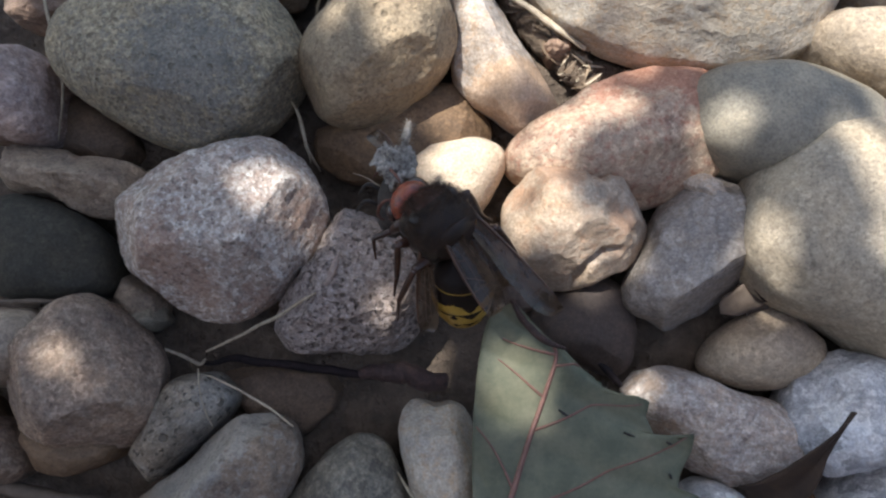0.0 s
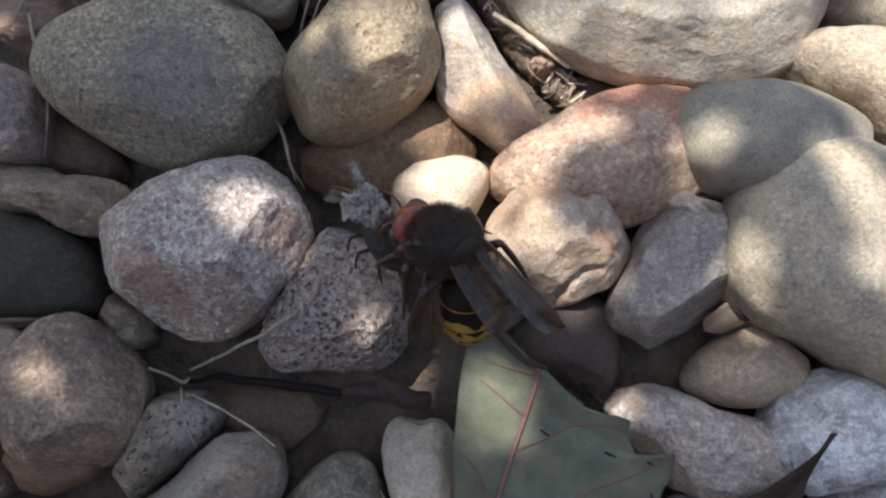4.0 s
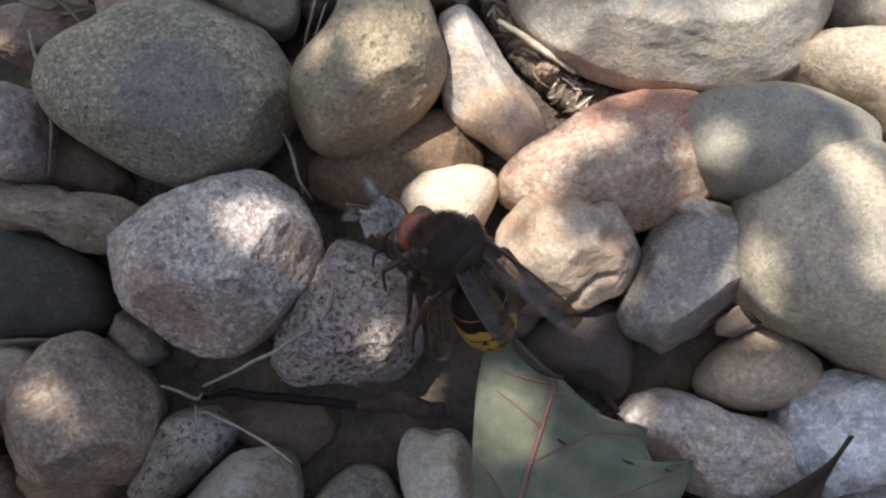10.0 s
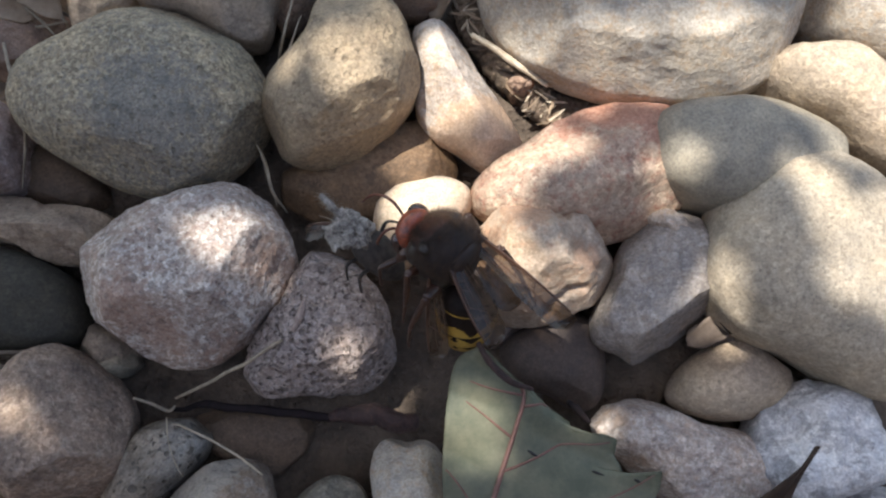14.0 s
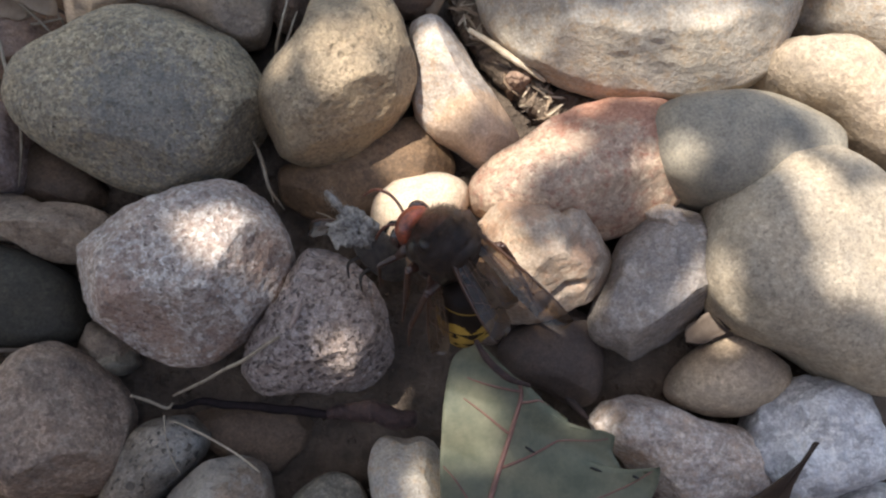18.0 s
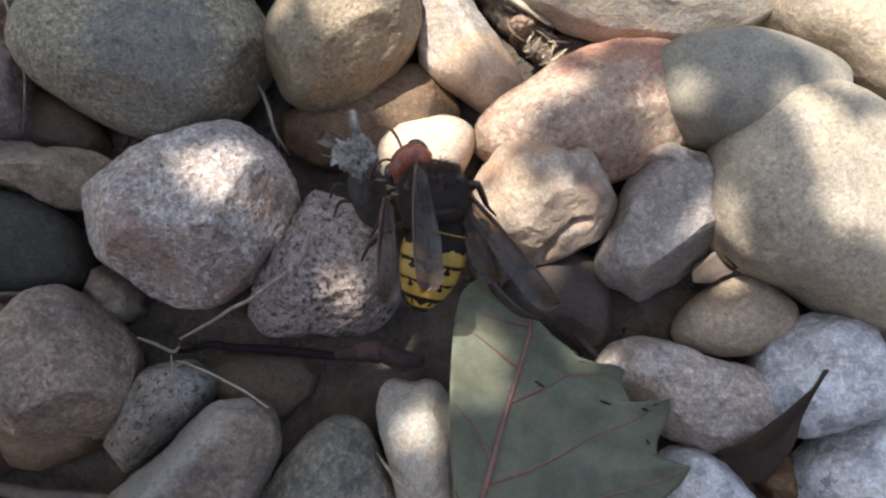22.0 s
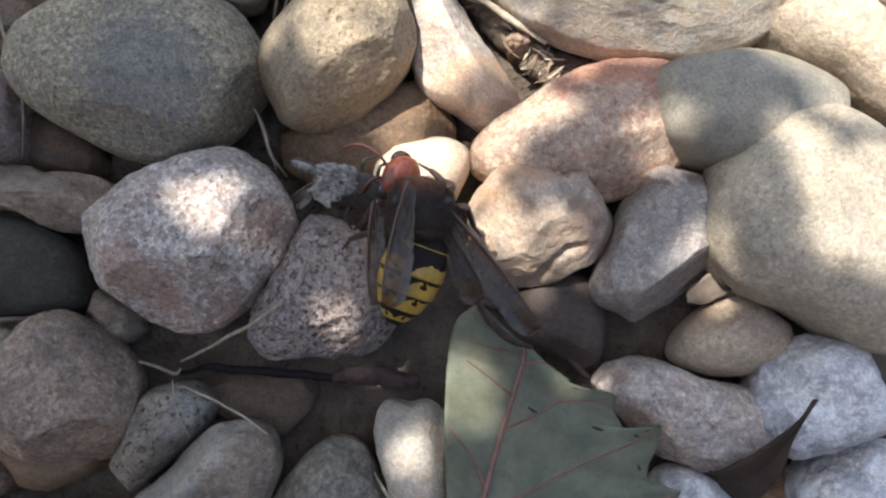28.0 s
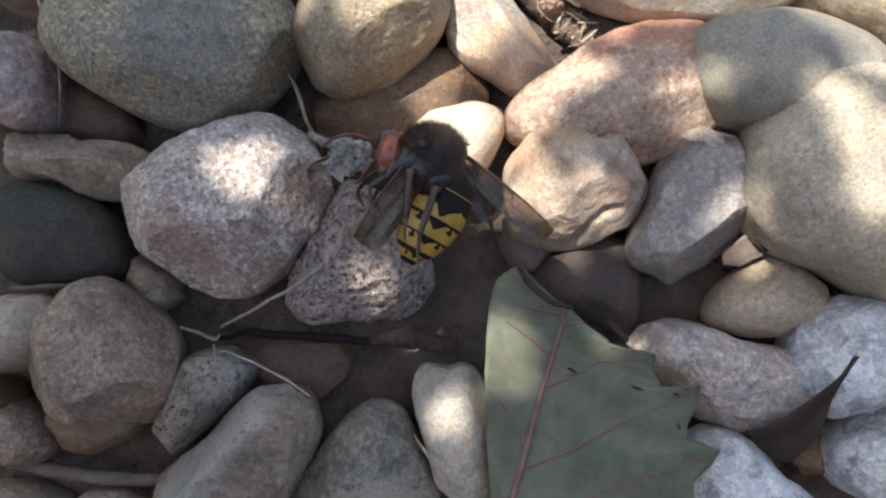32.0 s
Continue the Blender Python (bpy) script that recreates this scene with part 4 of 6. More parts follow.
def stem(name, label, category, pts, radii, material, n=24, sides=8, wobble=0.25, group=""):
    base = Vector(pts[0])
    line = [spline(pts, k / (n - 1)) - base for k in range(n)]
    line = [p + Vector((noise.noise(p / 4 + base), noise.noise(p / 4 - base), 0)) * wobble for p in line]
    rad = [spline([(r, 0, 0) for r in radii], k / (n - 1)).x * (1 + 0.18 * noise.noise(Vector((k * 0.7, base.x, base.y)))) for k in range(n)]
    v, f = tube(line, rad, sides)
    ob = new(name, mesh_of(name, v, f, material))
    ob.location = base / 1000
    return tagged(ob, label, category, group)


stem("straw", "pale dry straw leaning on the granite pebble", "straw", [(-35.3, -14.9, 11.0), (-27.4, -11.9, 17.0), (-22.0, -9.4, 20.0), (-17.4, -7.0, 22.0)], (0.2, 0.25, 0.28, 0.2), STRAW, group="dry straws")
stem("straw", "short pale dry straw, split at the end", "straw", [(-40.5, -14.4, 14.0), (-38.7, -15.4, 12.0), (-36.6, -16.7, 10.5), (-35.7, -15.9, 10.5)], (0.2, 0.25, 0.28, 0.15), STRAW, group="dry straws")
stem("straw", "thin pale straw lying on a pitted pebble", "straw", [(-33.9, -18.2, 17.0), (-31.2, -18.9, 17.6), (-25.4, -21.9, 19.0), (-20.0, -24.9, 21.6)], (0.1, 0.15, 0.19, 0.1), STRAW, group="dry straws")
stem("straw", "fine grey fibre hanging down a pebble", "straw", [(-34.7, -17.3, 17.0), (-33.8, -21.1, 18.0), (-33.0, -23.6, 17.7), (-32.1, -25.4, 17.0)], (0.1, 0.1, 0.1, 0.06), STRAW, group="dry straws")
stem("grass_blade", "dry curved grass blade in the gap", "grass", [(-23.4, 23.6, 12.0), (-21.6, 19.9, 14.0), (-20.6, 15.8, 14.0), (-19.4, 13.6, 8.0)], (0.2, 0.28, 0.25, 0.1), STRAW, group="dry grass blades")
stem("grass_blade", "fine dry grass blade in the gap", "grass", [(-22.4, 21.0, 11.0), (-21.0, 17.1, 13.0), (-20.4, 13.8, 12.0)], (0.12, 0.18, 0.08), STRAW, group="dry grass blades")
stem("grass_blade", "dry grass blade beside the grey pebble", "grass", [(-61.2, 39.4, 16.0), (-58.5, 31.6, 17.0), (-57.3, 25.8, 16.0), (-59.9, 17.9, 11.0)], (0.25, 0.3, 0.25, 0.1), STRAW, group="dry grass blades")
stem("grass_blade", "pale dry grass blade among pebbles", "grass", [(-58.9, 50.2, 14.0), (-55.0, 46.5, 16.0), (-52.8, 43.7, 15.0), (-52.6, 42.1, 12.0)], (0.2, 0.25, 0.22, 0.1), STRAW, group="dry grass blades")
stem("grass_blade", "pale dry grass blade among pebbles", "grass", [(-62.7, 44.7, 13.0), (-56.5, 42.0, 16.0), (-51.9, 43.2, 15.0)], (0.15, 0.25, 0.1), STRAW, group="dry grass blades")
stem("straw", "pale straw lying along the soil crack", "straw", [(10.6, 40.6, 13.2), (14.6, 37.7, 13.2), (18.0, 35.1, 13.0), (22.4, 32.2, 12.0)], (0.4, 0.55, 0.55, 0.35), PALE_STRAW, group="dry straws")
stem("grass_blade", "thin dry blade at the foot of a pale pebble", "grass", [(-6.7, -32.1, 12.0), (-4.8, -33.9, 17.0), (-2.6, -36.4, 19.0), (0.6, -41.3, 19.0)], (0.1, 0.25, 0.3, 0.15), STRAW, group="dry grass blades")
stem("dry_stalk", "dark purple-brown plant stalk across the gap", "stalk", [(-36.5, -16.6, 9.0), (-29.1, -16.2, 11.0), (-18.9, -17.6, 12.0), (-10.2, -18.2, 12.0)], (0.35, 0.6, 0.65, 0.6), TWIG, wobble=0.6)
stem("dry_stalk", "knotted reddish brown stalk end", "stalk", [(-12.2, -18.4, 12.0), (-8.6, -17.9, 12.5), (-4.4, -18.6, 12.5), (0.4, -19.6, 11.0)], (0.7, 1.3, 1.6, 1.3), REDSTALK, n=40, sides=14, wobble=0.8)
stem("twig", "dry grey-brown twig on the soil", "twig", [(-67.6, -34.1, 9.0), (-59.3, -36.1, 9.0), (-52.7, -37.1, 9.0), (-45.3, -37.9, 8.0)], (1.1, 1.2, 1.1, 0.9), BARK)
stem("twig", "thin dry twig beside the dark pebble", "twig", [(-65.9, -7.5, 14.0), (-58.3, -7.5, 13.0), (-53.9, -7.0, 10.0)], (0.3, 0.35, 0.15), BARK)
stem("twig", "dark plant fibre in a stone gap", "twig", [(45.9, -5.8, 14.0), (47.5, -7.3, 14.0), (49.2, -6.9, 13.0), (50.1, -5.6, 12.0)], (0.12, 0.2, 0.15, 0.1), TWIG)
# the leaf's curled margin, built as a separate stem
stem("rootlet", "curved brown rolled margin of the curled leaf tip", "rootlet", [(9.1, -8.1, 25.0), (10.8, -11.0, 25.0), (13.0, -13.1, 24.5), (16.6, -14.6, 23.0)], (0.35, 0.5, 0.5, 0.25), REDSTALK)

stem("grass_blade", "dry grass blade at the stone's edge", "grass", [(-64.9, 47.6, 14.0), (-58.7, 45.2, 17.0), (-55.2, 42.5, 17.0), (-53.5, 40.5, 15.0)], (0.1, 0.2, 0.22, 0.1), STRAW, group="dry grass blades")
stem("grass_blade", "dry grass blade at the stone's edge", "grass", [(-60.5, 52.1, 16.0), (-57.4, 46.6, 18.0), (-57.3, 43.4, 17.0)], (0.12, 0.2, 0.1), STRAW, group="dry grass blades")
stem("grass_blade", "fine dry grass blade between pebbles", "grass", [(-16.8, 44.8, 18.0), (-18.1, 39.5, 18.0), (-20.4, 36.3, 12.0), (-22.0, 34.3, 8.0)], (0.15, 0.22, 0.2, 0.1), STRAW, group="dry grass blades")
stem("grass_blade", "fine dry grass blade between pebbles", "grass", [(-16.1, 43.3, 15.0), (-17.8, 37.9, 15.0), (-20.6, 35.1, 10.0)], (0.12, 0.18, 0.1), STRAW, group="dry grass blades")
stem("straw", "broken straw bit on the soil crack", "straw", [(19.0, 34.5, 7.5), (20.7, 31.6, 7.5), (23.2, 28.3, 6.5)], (0.2, 0.28, 0.15), STRAW, group="dry straws")
stem("straw", "broken straw bit on the soil crack", "straw", [(14.8, 38.3, 7.0), (16.3, 35.4, 7.0), (18.1, 33.1, 6.0)], (0.15, 0.2, 0.12), STRAW, group="dry straws")
stem("straw", "broken straw bit on the soil crack", "straw", [(19.9, 29.2, 6.0), (22.2, 30.0, 6.5), (24.4, 27.2, 6.0)], (0.12, 0.2, 0.12), STRAW, group="dry straws")
stem("bark_shard", "small pinkish bark shard on the pitted pebble", "shard", [(-16.3, -5.8, 20.6), (-15.2, -3.8, 21.0), (-14.6, -1.4, 20.6)], (0.3, 0.5, 0.2), SHARD)
stem("twig", "small dark twig bit at the leaf's edge", "twig", [(22.1, -16.7, 17.0), (23.5, -17.8, 17.0), (25.4, -19.6, 16.0)], (0.3, 0.6, 0.3), TWIG)
stem("root", "pale root fibre behind the prey", "root", [(-13.6, 12.1, 13.0), (-11.2, 10.7, 15.0), (-9.1, 8.9, 18.0)], (0.08, 0.12, 0.08), STRAW)


stem("soil_ridge", "low ridge of dry soil between pebbles", "soil", [(9.7, 50.2, 6.0), (11.9, 44.6, 6.0), (16.4, 38.5, 6.0), (20.4, 33.8, 6.0), (24.6, 28.9, 5.0)], (2.6, 3.0, 3.2, 3.0, 2.4), LITTER, n=70, sides=20, wobble=1.0)
stem("soil_ridge", "low bank of dry soil under the large pebble", "soil", [(20.0, 33.0, 5.0), (26.0, 30.0, 5.0), (33.0, 27.8, 5.0), (42.0, 26.6, 4.0)], (2.4, 3.0, 3.0, 2.2), SOIL, n=50, sides=16, wobble=0.9)


def chip_mesh(rng, ln, wd, name, material):
    """A torn, curled flake of bark or leaf."""
    nu, nv = 7, 9
    verts, seed = [], rng.uniform(0, 90)
    for j in range(nv):
        for i in range(nu):
            a, b = i / (nu - 1) * 2 - 1, j / (nv - 1) * 2 - 1
            rim = 1 + 0.35 * noise.noise(Vector((math.atan2(b, a) * 1.3, seed, 0)))
            x, y = a * wd * math.sqrt(1 - b * b / 2) * rim, b * ln * math.sqrt(1 - a * a / 2) * rim
            verts.append((x / 1000, y / 1000, (0.5 * wd * a * a + 0.4 * noise.noise(Vector((x, y, seed)) / 1.5)) / 1000))
    return mesh_of(name, verts, grid_faces(nu, nv, closed=False), material)


def build_litter():
    rng = random.Random(11)
    spots = [(10.2, 46.6, 8.0), (11.5, 43.9, 8.0), (13.1, 41.3, 8.0), (15.3, 38.6, 8.0), (17.6, 36.0, 8.0), (19.9, 33.4, 8.0), (21.6, 31.1, 8.0), (23.5, 28.9, 7.0), (16.6, 37.5, 6.0), (21.4, 30.6, 6.0), (-58.0, 47.3, 12.0), (-61.8, 50.3, 12.0)]
    for k, (x, y, z) in enumerate(spots):
        for q in range(9):
            ob = new("bark_chip", chip_mesh(rng, rng.uniform(0.6, 2.0), rng.uniform(0.1, 0.34), "bark_chip", rng.choice((DRY_LEAF, PALE_STRAW, STRAW, BARK))))
            ob.matrix_world = pose((x + rng.uniform(-1.9, 1.9)) / 1000, (y + rng.uniform(-1.6, 1.6)) / 1000, (z + 0.4 + 0.22 * q) / 1000, rng.uniform(-20, 20), rng.uniform(-20, 20), rng.uniform(0, 360))
            tagged(ob, "torn brown flake of bark or dry leaf on soil", "bark chip", "litter flakes in the crack")
    for (x, y, z), ln, wd, turn in (((6.4, 50.2, 9.0), 5.5, 2.6, -20), ((18.0, 33.7, 8.0), 2.6, 1.6, 30), ((2.7, 52.7, 8.0), 4.5, 2.0, 15), ((-56.1, 46.5, 18.0), 5.0, 2.6, 50), ((-52.3, 48.3, 19.0), 3.6, 1.6, -30), ((-59.1, 43.9, 17.0), 3.4, 1.5, 80), ((45.4, -7.2, 11.0), 3.8, 2.0, -62), ((47.4, -8.6, 10.5), 2.4, 1.4, -20)):
        ob = new("dry_leaf", chip_mesh(rng, ln, wd, "dry_leaf", SHADED_LEAF if x > 40 else DRY_LEAF))
        ob.modifiers.new("thickness", "SOLIDIFY").thickness = 0.0002
        ob.matrix_world = pose(x / 1000, y / 1000, z / 1000, 12, -10, turn)
        tagged(ob, "curled dry brown leaf scrap among the pebbles", "leaf scrap")
    # loose crumbs
    verts, faces = [], []
    for _ in range(900):
        x, y, r = rng.uniform(-85, 85), rng.uniform(-55, 62), rng.uniform(0.2, 0.7)
        z = 1.3 * noise.noise(Vector((x, y, 3)) * 0.09) + 3.6
        k = len(verts)
        for p in ((1, 0, 0), (-1, 0, 0), (0, 1, 0), (0, -1, 0), (0, 0, 1), (0, 0, -1)):
            verts.append(tuple((c + r * d * rng.uniform(0.6, 1.2)) / 1000 for c, d in zip((x, y, z), p)))
        faces += [(k + a, k + b, k + c) for a, b, c in ((0, 2, 4), (2, 1, 4), (1, 3, 4), (3, 0, 4), (2, 0, 5), (1, 2, 5), (3, 1, 5), (0, 3, 5))]
    ob = new("soil_crumbs", mesh_of("soil_crumbs", verts, faces, SOIL, smooth=False))
    tagged(ob, "loose crumbs of dry brown soil", "soil", kind="stuff")


build_litter()


# ---- the shrub overhead, whose gaps let the sun through ----
def build_shrub():
    """A leafy branch in the sun's way. The sunlit spots are gaps between its leaves: (across, along, radius) in mm."""
    upper = [
        (14.7, 10.6, 2.6), (15.9, 13.4, 2.6), (8.8, 18.6, 1.6), (28, 13.4, 2.9), (26.9, 8.7, 2.5), (26.6, 5.6, 1.8), (24.6, 5.4, 1.2), (36, 6.5, 2.8),
        (37.7, 3.2, 2.8), (38, 5, 1.6), (41.4, -22, 2.4), (39.3, -20.2, 1.3), (26.6, -7.3, 3.2), (31.7, -6.9, 2.4), (33.5, -10.3, 1.6), (20.6, -6.5, 2.1),
        (16.3, -3.6, 1.9), (9.1, -0.3, 2.9), (13, -0.7, 2.9), (9.5, -3.8, 2.2), (15.2, 7.1, 2.1), (14.9, -15.5, 1.9), (11.5, -13.6, 1.6), (20.5, -23.5, 1.6),
    ]
    middle = [
        (13.7, -21.1, 1.5), (33.4, -35, 1.9), (32.4, -39.4, 1.4), (52.2, -37.6, 2.1), (50.2, -42, 2.1), (52.4, -33.7, 1.2), (10.4, -36.8, 1.2), (-4.9, -27.9, 2.2),
        (-1.5, -27, 1), (-2.1, -30, 1.6), (-6.5, -29.9, 1.8), (-15.1, -26.5, 1.6), (-17.5, -29.8, 1.6), (-11.5, -10.7, 1.6), (-13.5, -11, 1), (-16.1, 10.9, 1.2),
        (-14.4, 6.1, 1.9), (-9.9, 7.8, 1.5), (-50.1, 9.2, 1.2), (-50.1, 4.3, 1.2), (42.7, -4.1, 1.9), (48.6, -9.4, 2.1), (46, -6.7, 1.6), (54.5, -14.3, 2.1),
    ]
    outer = [
        (59.9, -16.6, 2.8), (63.2, -21.8, 3.7), (67.5, -24.2, 4.4), (63.3, -27.7, 3.3), (69.3, -29.7, 6.6), (64.5, -34.8, 4.4), (66.7, -39.3, 4.7), (52.9, -50.7, 5.9),
        (46.2, -48.3, 2.2), (70.2, -38.9, 5.9), (-16.7, 22.5, 0.6), (-11.2, -1.7, 0.7), (-27, 56.7, 1.8), (-38.7, 38.3, 1), (76, -33, 7), (84, -26, 8),
        (-4.4, 48.6, 3), (9, 41, 2.8), (-9, 58.7, 2.4),
    ]
    gaps = np.array(upper + middle + outer)
    far = 480.0
    z = to_sun.copy()
    x = Vector((0, 0, 1)).cross(z).normalized()
    x = -x if x.x < 0 else x
    y = z.cross(x)
    y = -y if y.y < 0 else y
    frame_at = z * far
    rng = random.Random(3)
    verts, faces = [], []

    outline = ((-1, 0), (-0.55, 0.8), (0.1, 1), (0.65, 0.6), (1, 0), (0.65, -0.6), (0.1, -1), (-0.55, -0.8))

    def add_leaf(u, v, ln, wd, open_sky=False):
        """One leaf; none where it would reach into a gap."""
        turn, dip = rng.uniform(0, 2 * math.pi), rng.uniform(-0.5, 0.5)
        ct, st = math.cos(turn), math.sin(turn)
        if not open_sky:
            rim = np.array([(u + f * (ct * ln * s + st * wd * w), v + f * (st * ln * s - ct * wd * w)) for s, w in outline for f in (1, 0.5)] + [(u, v)])
            if (np.hypot(rim[:, None, 0] - gaps[None, :, 0], rim[:, None, 1] - gaps[None, :, 1]) < gaps[None, :, 2]).any():
                return False
        a = (x * ct + y * st + z * dip).normalized()
        b = a.cross(z).normalized()
        c = frame_at + x * u + y * v + z * rng.uniform(-14, 14)
        k = len(verts)
        for s, w in outline:
            verts.append(tuple((c + a * ln * s + b * wd * w + z * 0.25 * abs(w) * wd) / 1000))
        faces.append(tuple(range(k, k + 8)))
        return True

    step = 3.3
    for j in range(-54, 55):
        for i in range(-54, 55):
            u, v = i * step + rng.uniform(-1.6, 1.6), j * step + rng.uniform(-1.6, 1.6)
            if math.hypot(u, v) > 175:
                continue
            if math.hypot(u - 10, v) > 105:
                add_leaf(u, v, 5.5, 3.4, True)
                continue
            for ln in (5.5, 3.6, 2.2):
                if add_leaf(u, v, ln * rng.uniform(0.85, 1.15), ln * 0.62):
                    break
    for _ in range(500):
        r, a = rng.uniform(180, 420), rng.uniform(0.1, 0.9) * math.pi
        add_leaf(r * math.cos(a), r * math.sin(a), rng.uniform(12, 22), rng.uniform(8, 13), True)
    shrub = new("shrub")
    tagged(shrub, "leafy green shrub branch overhead, shading the pebbles", "shrub")
    part("foliage", mesh_of("foliage", verts, faces, CANOPY), shrub)["kind"] = "stuff"
    # unseen leaf clusters, added to shade the brown and the pale pebble for a while
    sprigs = []
    for su, sv in ((-50.1, 6.0), (-16.0, -27.8)):
        verts.clear(), faces.clear()
        for k in range(16):
            r, a = 1.1 * math.sqrt(k), 2.4 * k
            add_leaf(su + r * math.cos(a), sv + r * math.sin(a), rng.uniform(2.6, 3.8), 2.0, True)
        sprigs.append(part("sprig", mesh_of("sprig", verts, faces, CANOPY), shrub, "unseen leaf cluster added to open and shut a sun gap"))
    hub = frame_at + y * 330 + x * 180
    foot = Vector((hub.x + 60, hub.y + 120, -5))
    v, f = tube(bend(foot, hub, 60, 14, (1, 0, 0)), [14 - 0.6 * k for k in range(14)], 12)
    part("trunk", mesh_of("trunk", v, f, BARK), shrub)
    for k in range(9):
        a = 2 * math.pi * k / 9
        tip = frame_at + x * 560 * math.cos(a) + y * (560 * math.sin(a))
        mid = bend(hub, tip, 70, 10, -z)
        if min((Vector(p) - frame_at).length for p in mid) < 185:
            continue
        v, f = tube(mid, [6 - 0.5 * q for q in range(10)], 8)
        part("branch", mesh_of("branch", v, f, BARK), shrub)
    return shrub, sprigs, x / 1000, y / 1000


shrub, sprigs, across, along = build_shrub()


# ---- the hornet ----
def insect_mat(name, light, dark, mm=1.5, rough=0.4, coat=0.2, grain=0.6):
    m = soft_mat(name, light, dark, mm, rough, grain, spec=0.5, bump_mm=0.15)
    m.node_tree.nodes["Principled BSDF"].inputs["Coat Weight"].default_value = coat
    return m


BLACK = soft_mat("black_chitin", (0.02, 0.012, 0.009), (0.010, 0.007, 0.006), 1.5, 0.6, 0.5, spec=0.15, bump_mm=0.12)
SHINY = insect_mat("shiny_black_chitin", (0.03, 0.018, 0.012), (0.01, 0.008, 0.006), 0.8, 0.32, 0.25)
UMBER = insect_mat("umber_chitin", (0.034, 0.016, 0.010), (0.012, 0.007, 0.005), 1.4, 0.6, 0.0)
COLLAR = insect_mat("red_brown_collar", (0.105, 0.032, 0.018), (0.035, 0.014, 0.009), 1.2, 0.5, 0.1)
BROWN = insect_mat("red_brown_chitin", (0.065, 0.025, 0.014), (0.026, 0.012, 0.008))
RED = insect_mat("red_chitin", (0.15, 0.042, 0.02), (0.06, 0.02, 0.012), 0.9, 0.5, 0.2)
HEAD = insect_mat("brown_red_chitin", (0.39, 0.08, 0.032), (0.10, 0.024, 0.013), 0.8, 0.35, 0.3)
YELLOW = insect_mat("yellow_chitin", (0.46, 0.29, 0.045), (0.30, 0.175, 0.028), 2.0, 0.45)
ORANGE = insect_mat("orange_face", (0.55, 0.26, 0.045), (0.38, 0.15, 0.03), 1.0)
EYE = insect_mat("dark_eye", (0.05, 0.022, 0.016), (0.025, 0.012, 0.01), 0.4, 0.2, 0.5)
HAIR = soft_mat("golden_brown_hair", (0.095, 0.05, 0.026), (0.024, 0.015, 0.010), 1.0, 0.6)
PALE_HAIR = soft_mat("pale_bristle", (0.48, 0.42, 0.35), (0.2, 0.165, 0.13), 1.0, 0.6)
HUSK = soft_mat("grey_husk", (0.52, 0.47, 0.41), (0.10, 0.082, 0.07), 0.7, 0.8, 1.0, bump_mm=0.4)
PREY_DARK = insect_mat("dark_prey", (0.075, 0.06, 0.05), (0.022, 0.018, 0.016), 0.8, 0.8, 0.0, 1.0)


def wing_mat():
    """Smoky amber membrane: part of the light goes through it, tinted."""
    m, n, l, bsdf = shader("amber_wing_membrane")
    co = own_coords(n, l)
    a = noise_node(n, l, co, 2.5, 4)
    l.new(ramp(n, l, a, [(0.3, (0.045, 0.03, 0.02)), (0.7, (0.11, 0.075, 0.05))]), bsdf.inputs["Base Color"])
    bsdf.inputs["Roughness"].default_value, bsdf.inputs["Specular IOR Level"].default_value = 0.3, 0.7
    bumped(n, l, bsdf, [(a, 0.35, 0.15)])
    clear, mx = n.new("ShaderNodeBsdfTransparent"), n.new("ShaderNodeMixShader")
    clear.inputs["Color"].default_value = (0.52, 0.42, 0.33, 1)
    l.new(ramp(n, l, a, [(0.3, (0.46,) * 3), (0.7, (0.66,) * 3)]), mx.inputs[0])
    l.new(clear.outputs[0], mx.inputs[1]), l.new(bsdf.outputs[0], mx.inputs[2])
    l.new(mx.outputs[0], n["Material Output"].inputs["Surface"])
    return m


WING = wing_mat()
VEIN = insect_mat("wing_vein", (0.10, 0.045, 0.022), (0.05, 0.022, 0.012), 0.8)


def solid(profile, nu=40, squash=1.0, belly=1.0):
    """A body turned round y: rows of (y, radius, z offset); squash flattens it from above, belly from below."""
    verts = []
    for yv, r, zo in profile:
        for i in range(nu):
            a = 2 * math.pi * i / nu
            zz = math.sin(a) * r * (squash if math.sin(a) > 0 else belly)
            verts.append(((math.cos(a) * r) / 1000, yv / 1000, (zz + zo) / 1000))
    f = grid_faces(nu, len(profile))
    f += [tuple(range(nu)), tuple(reversed(range(len(verts) - nu, len(verts))))]
    return verts, f


def profile(rows, n):
    return [tuple(spline(rows, k / (n - 1))) for k in range(n)]


def limb(name, parent, pts, radii, material, label="", n=14):
    line = [spline(pts, k / (n - 1)) for k in range(n)]
    rad = [max(0.03, spline([(r, 0, 0) for r in radii], k / (n - 1)).x) for k in range(n)]
    v, f = tube(line, rad, 8)
    return part(name, mesh_of(name, v, f, material), parent, label)


def abdomen_radius(s):
    return max(0.12, spline([(r, 0, 0) for r in (0.8, 3.1, 3.8, 4.15, 4.15, 3.9, 3.35, 2.4, 0.9)], min(1, max(0, s / 13.8))).x)


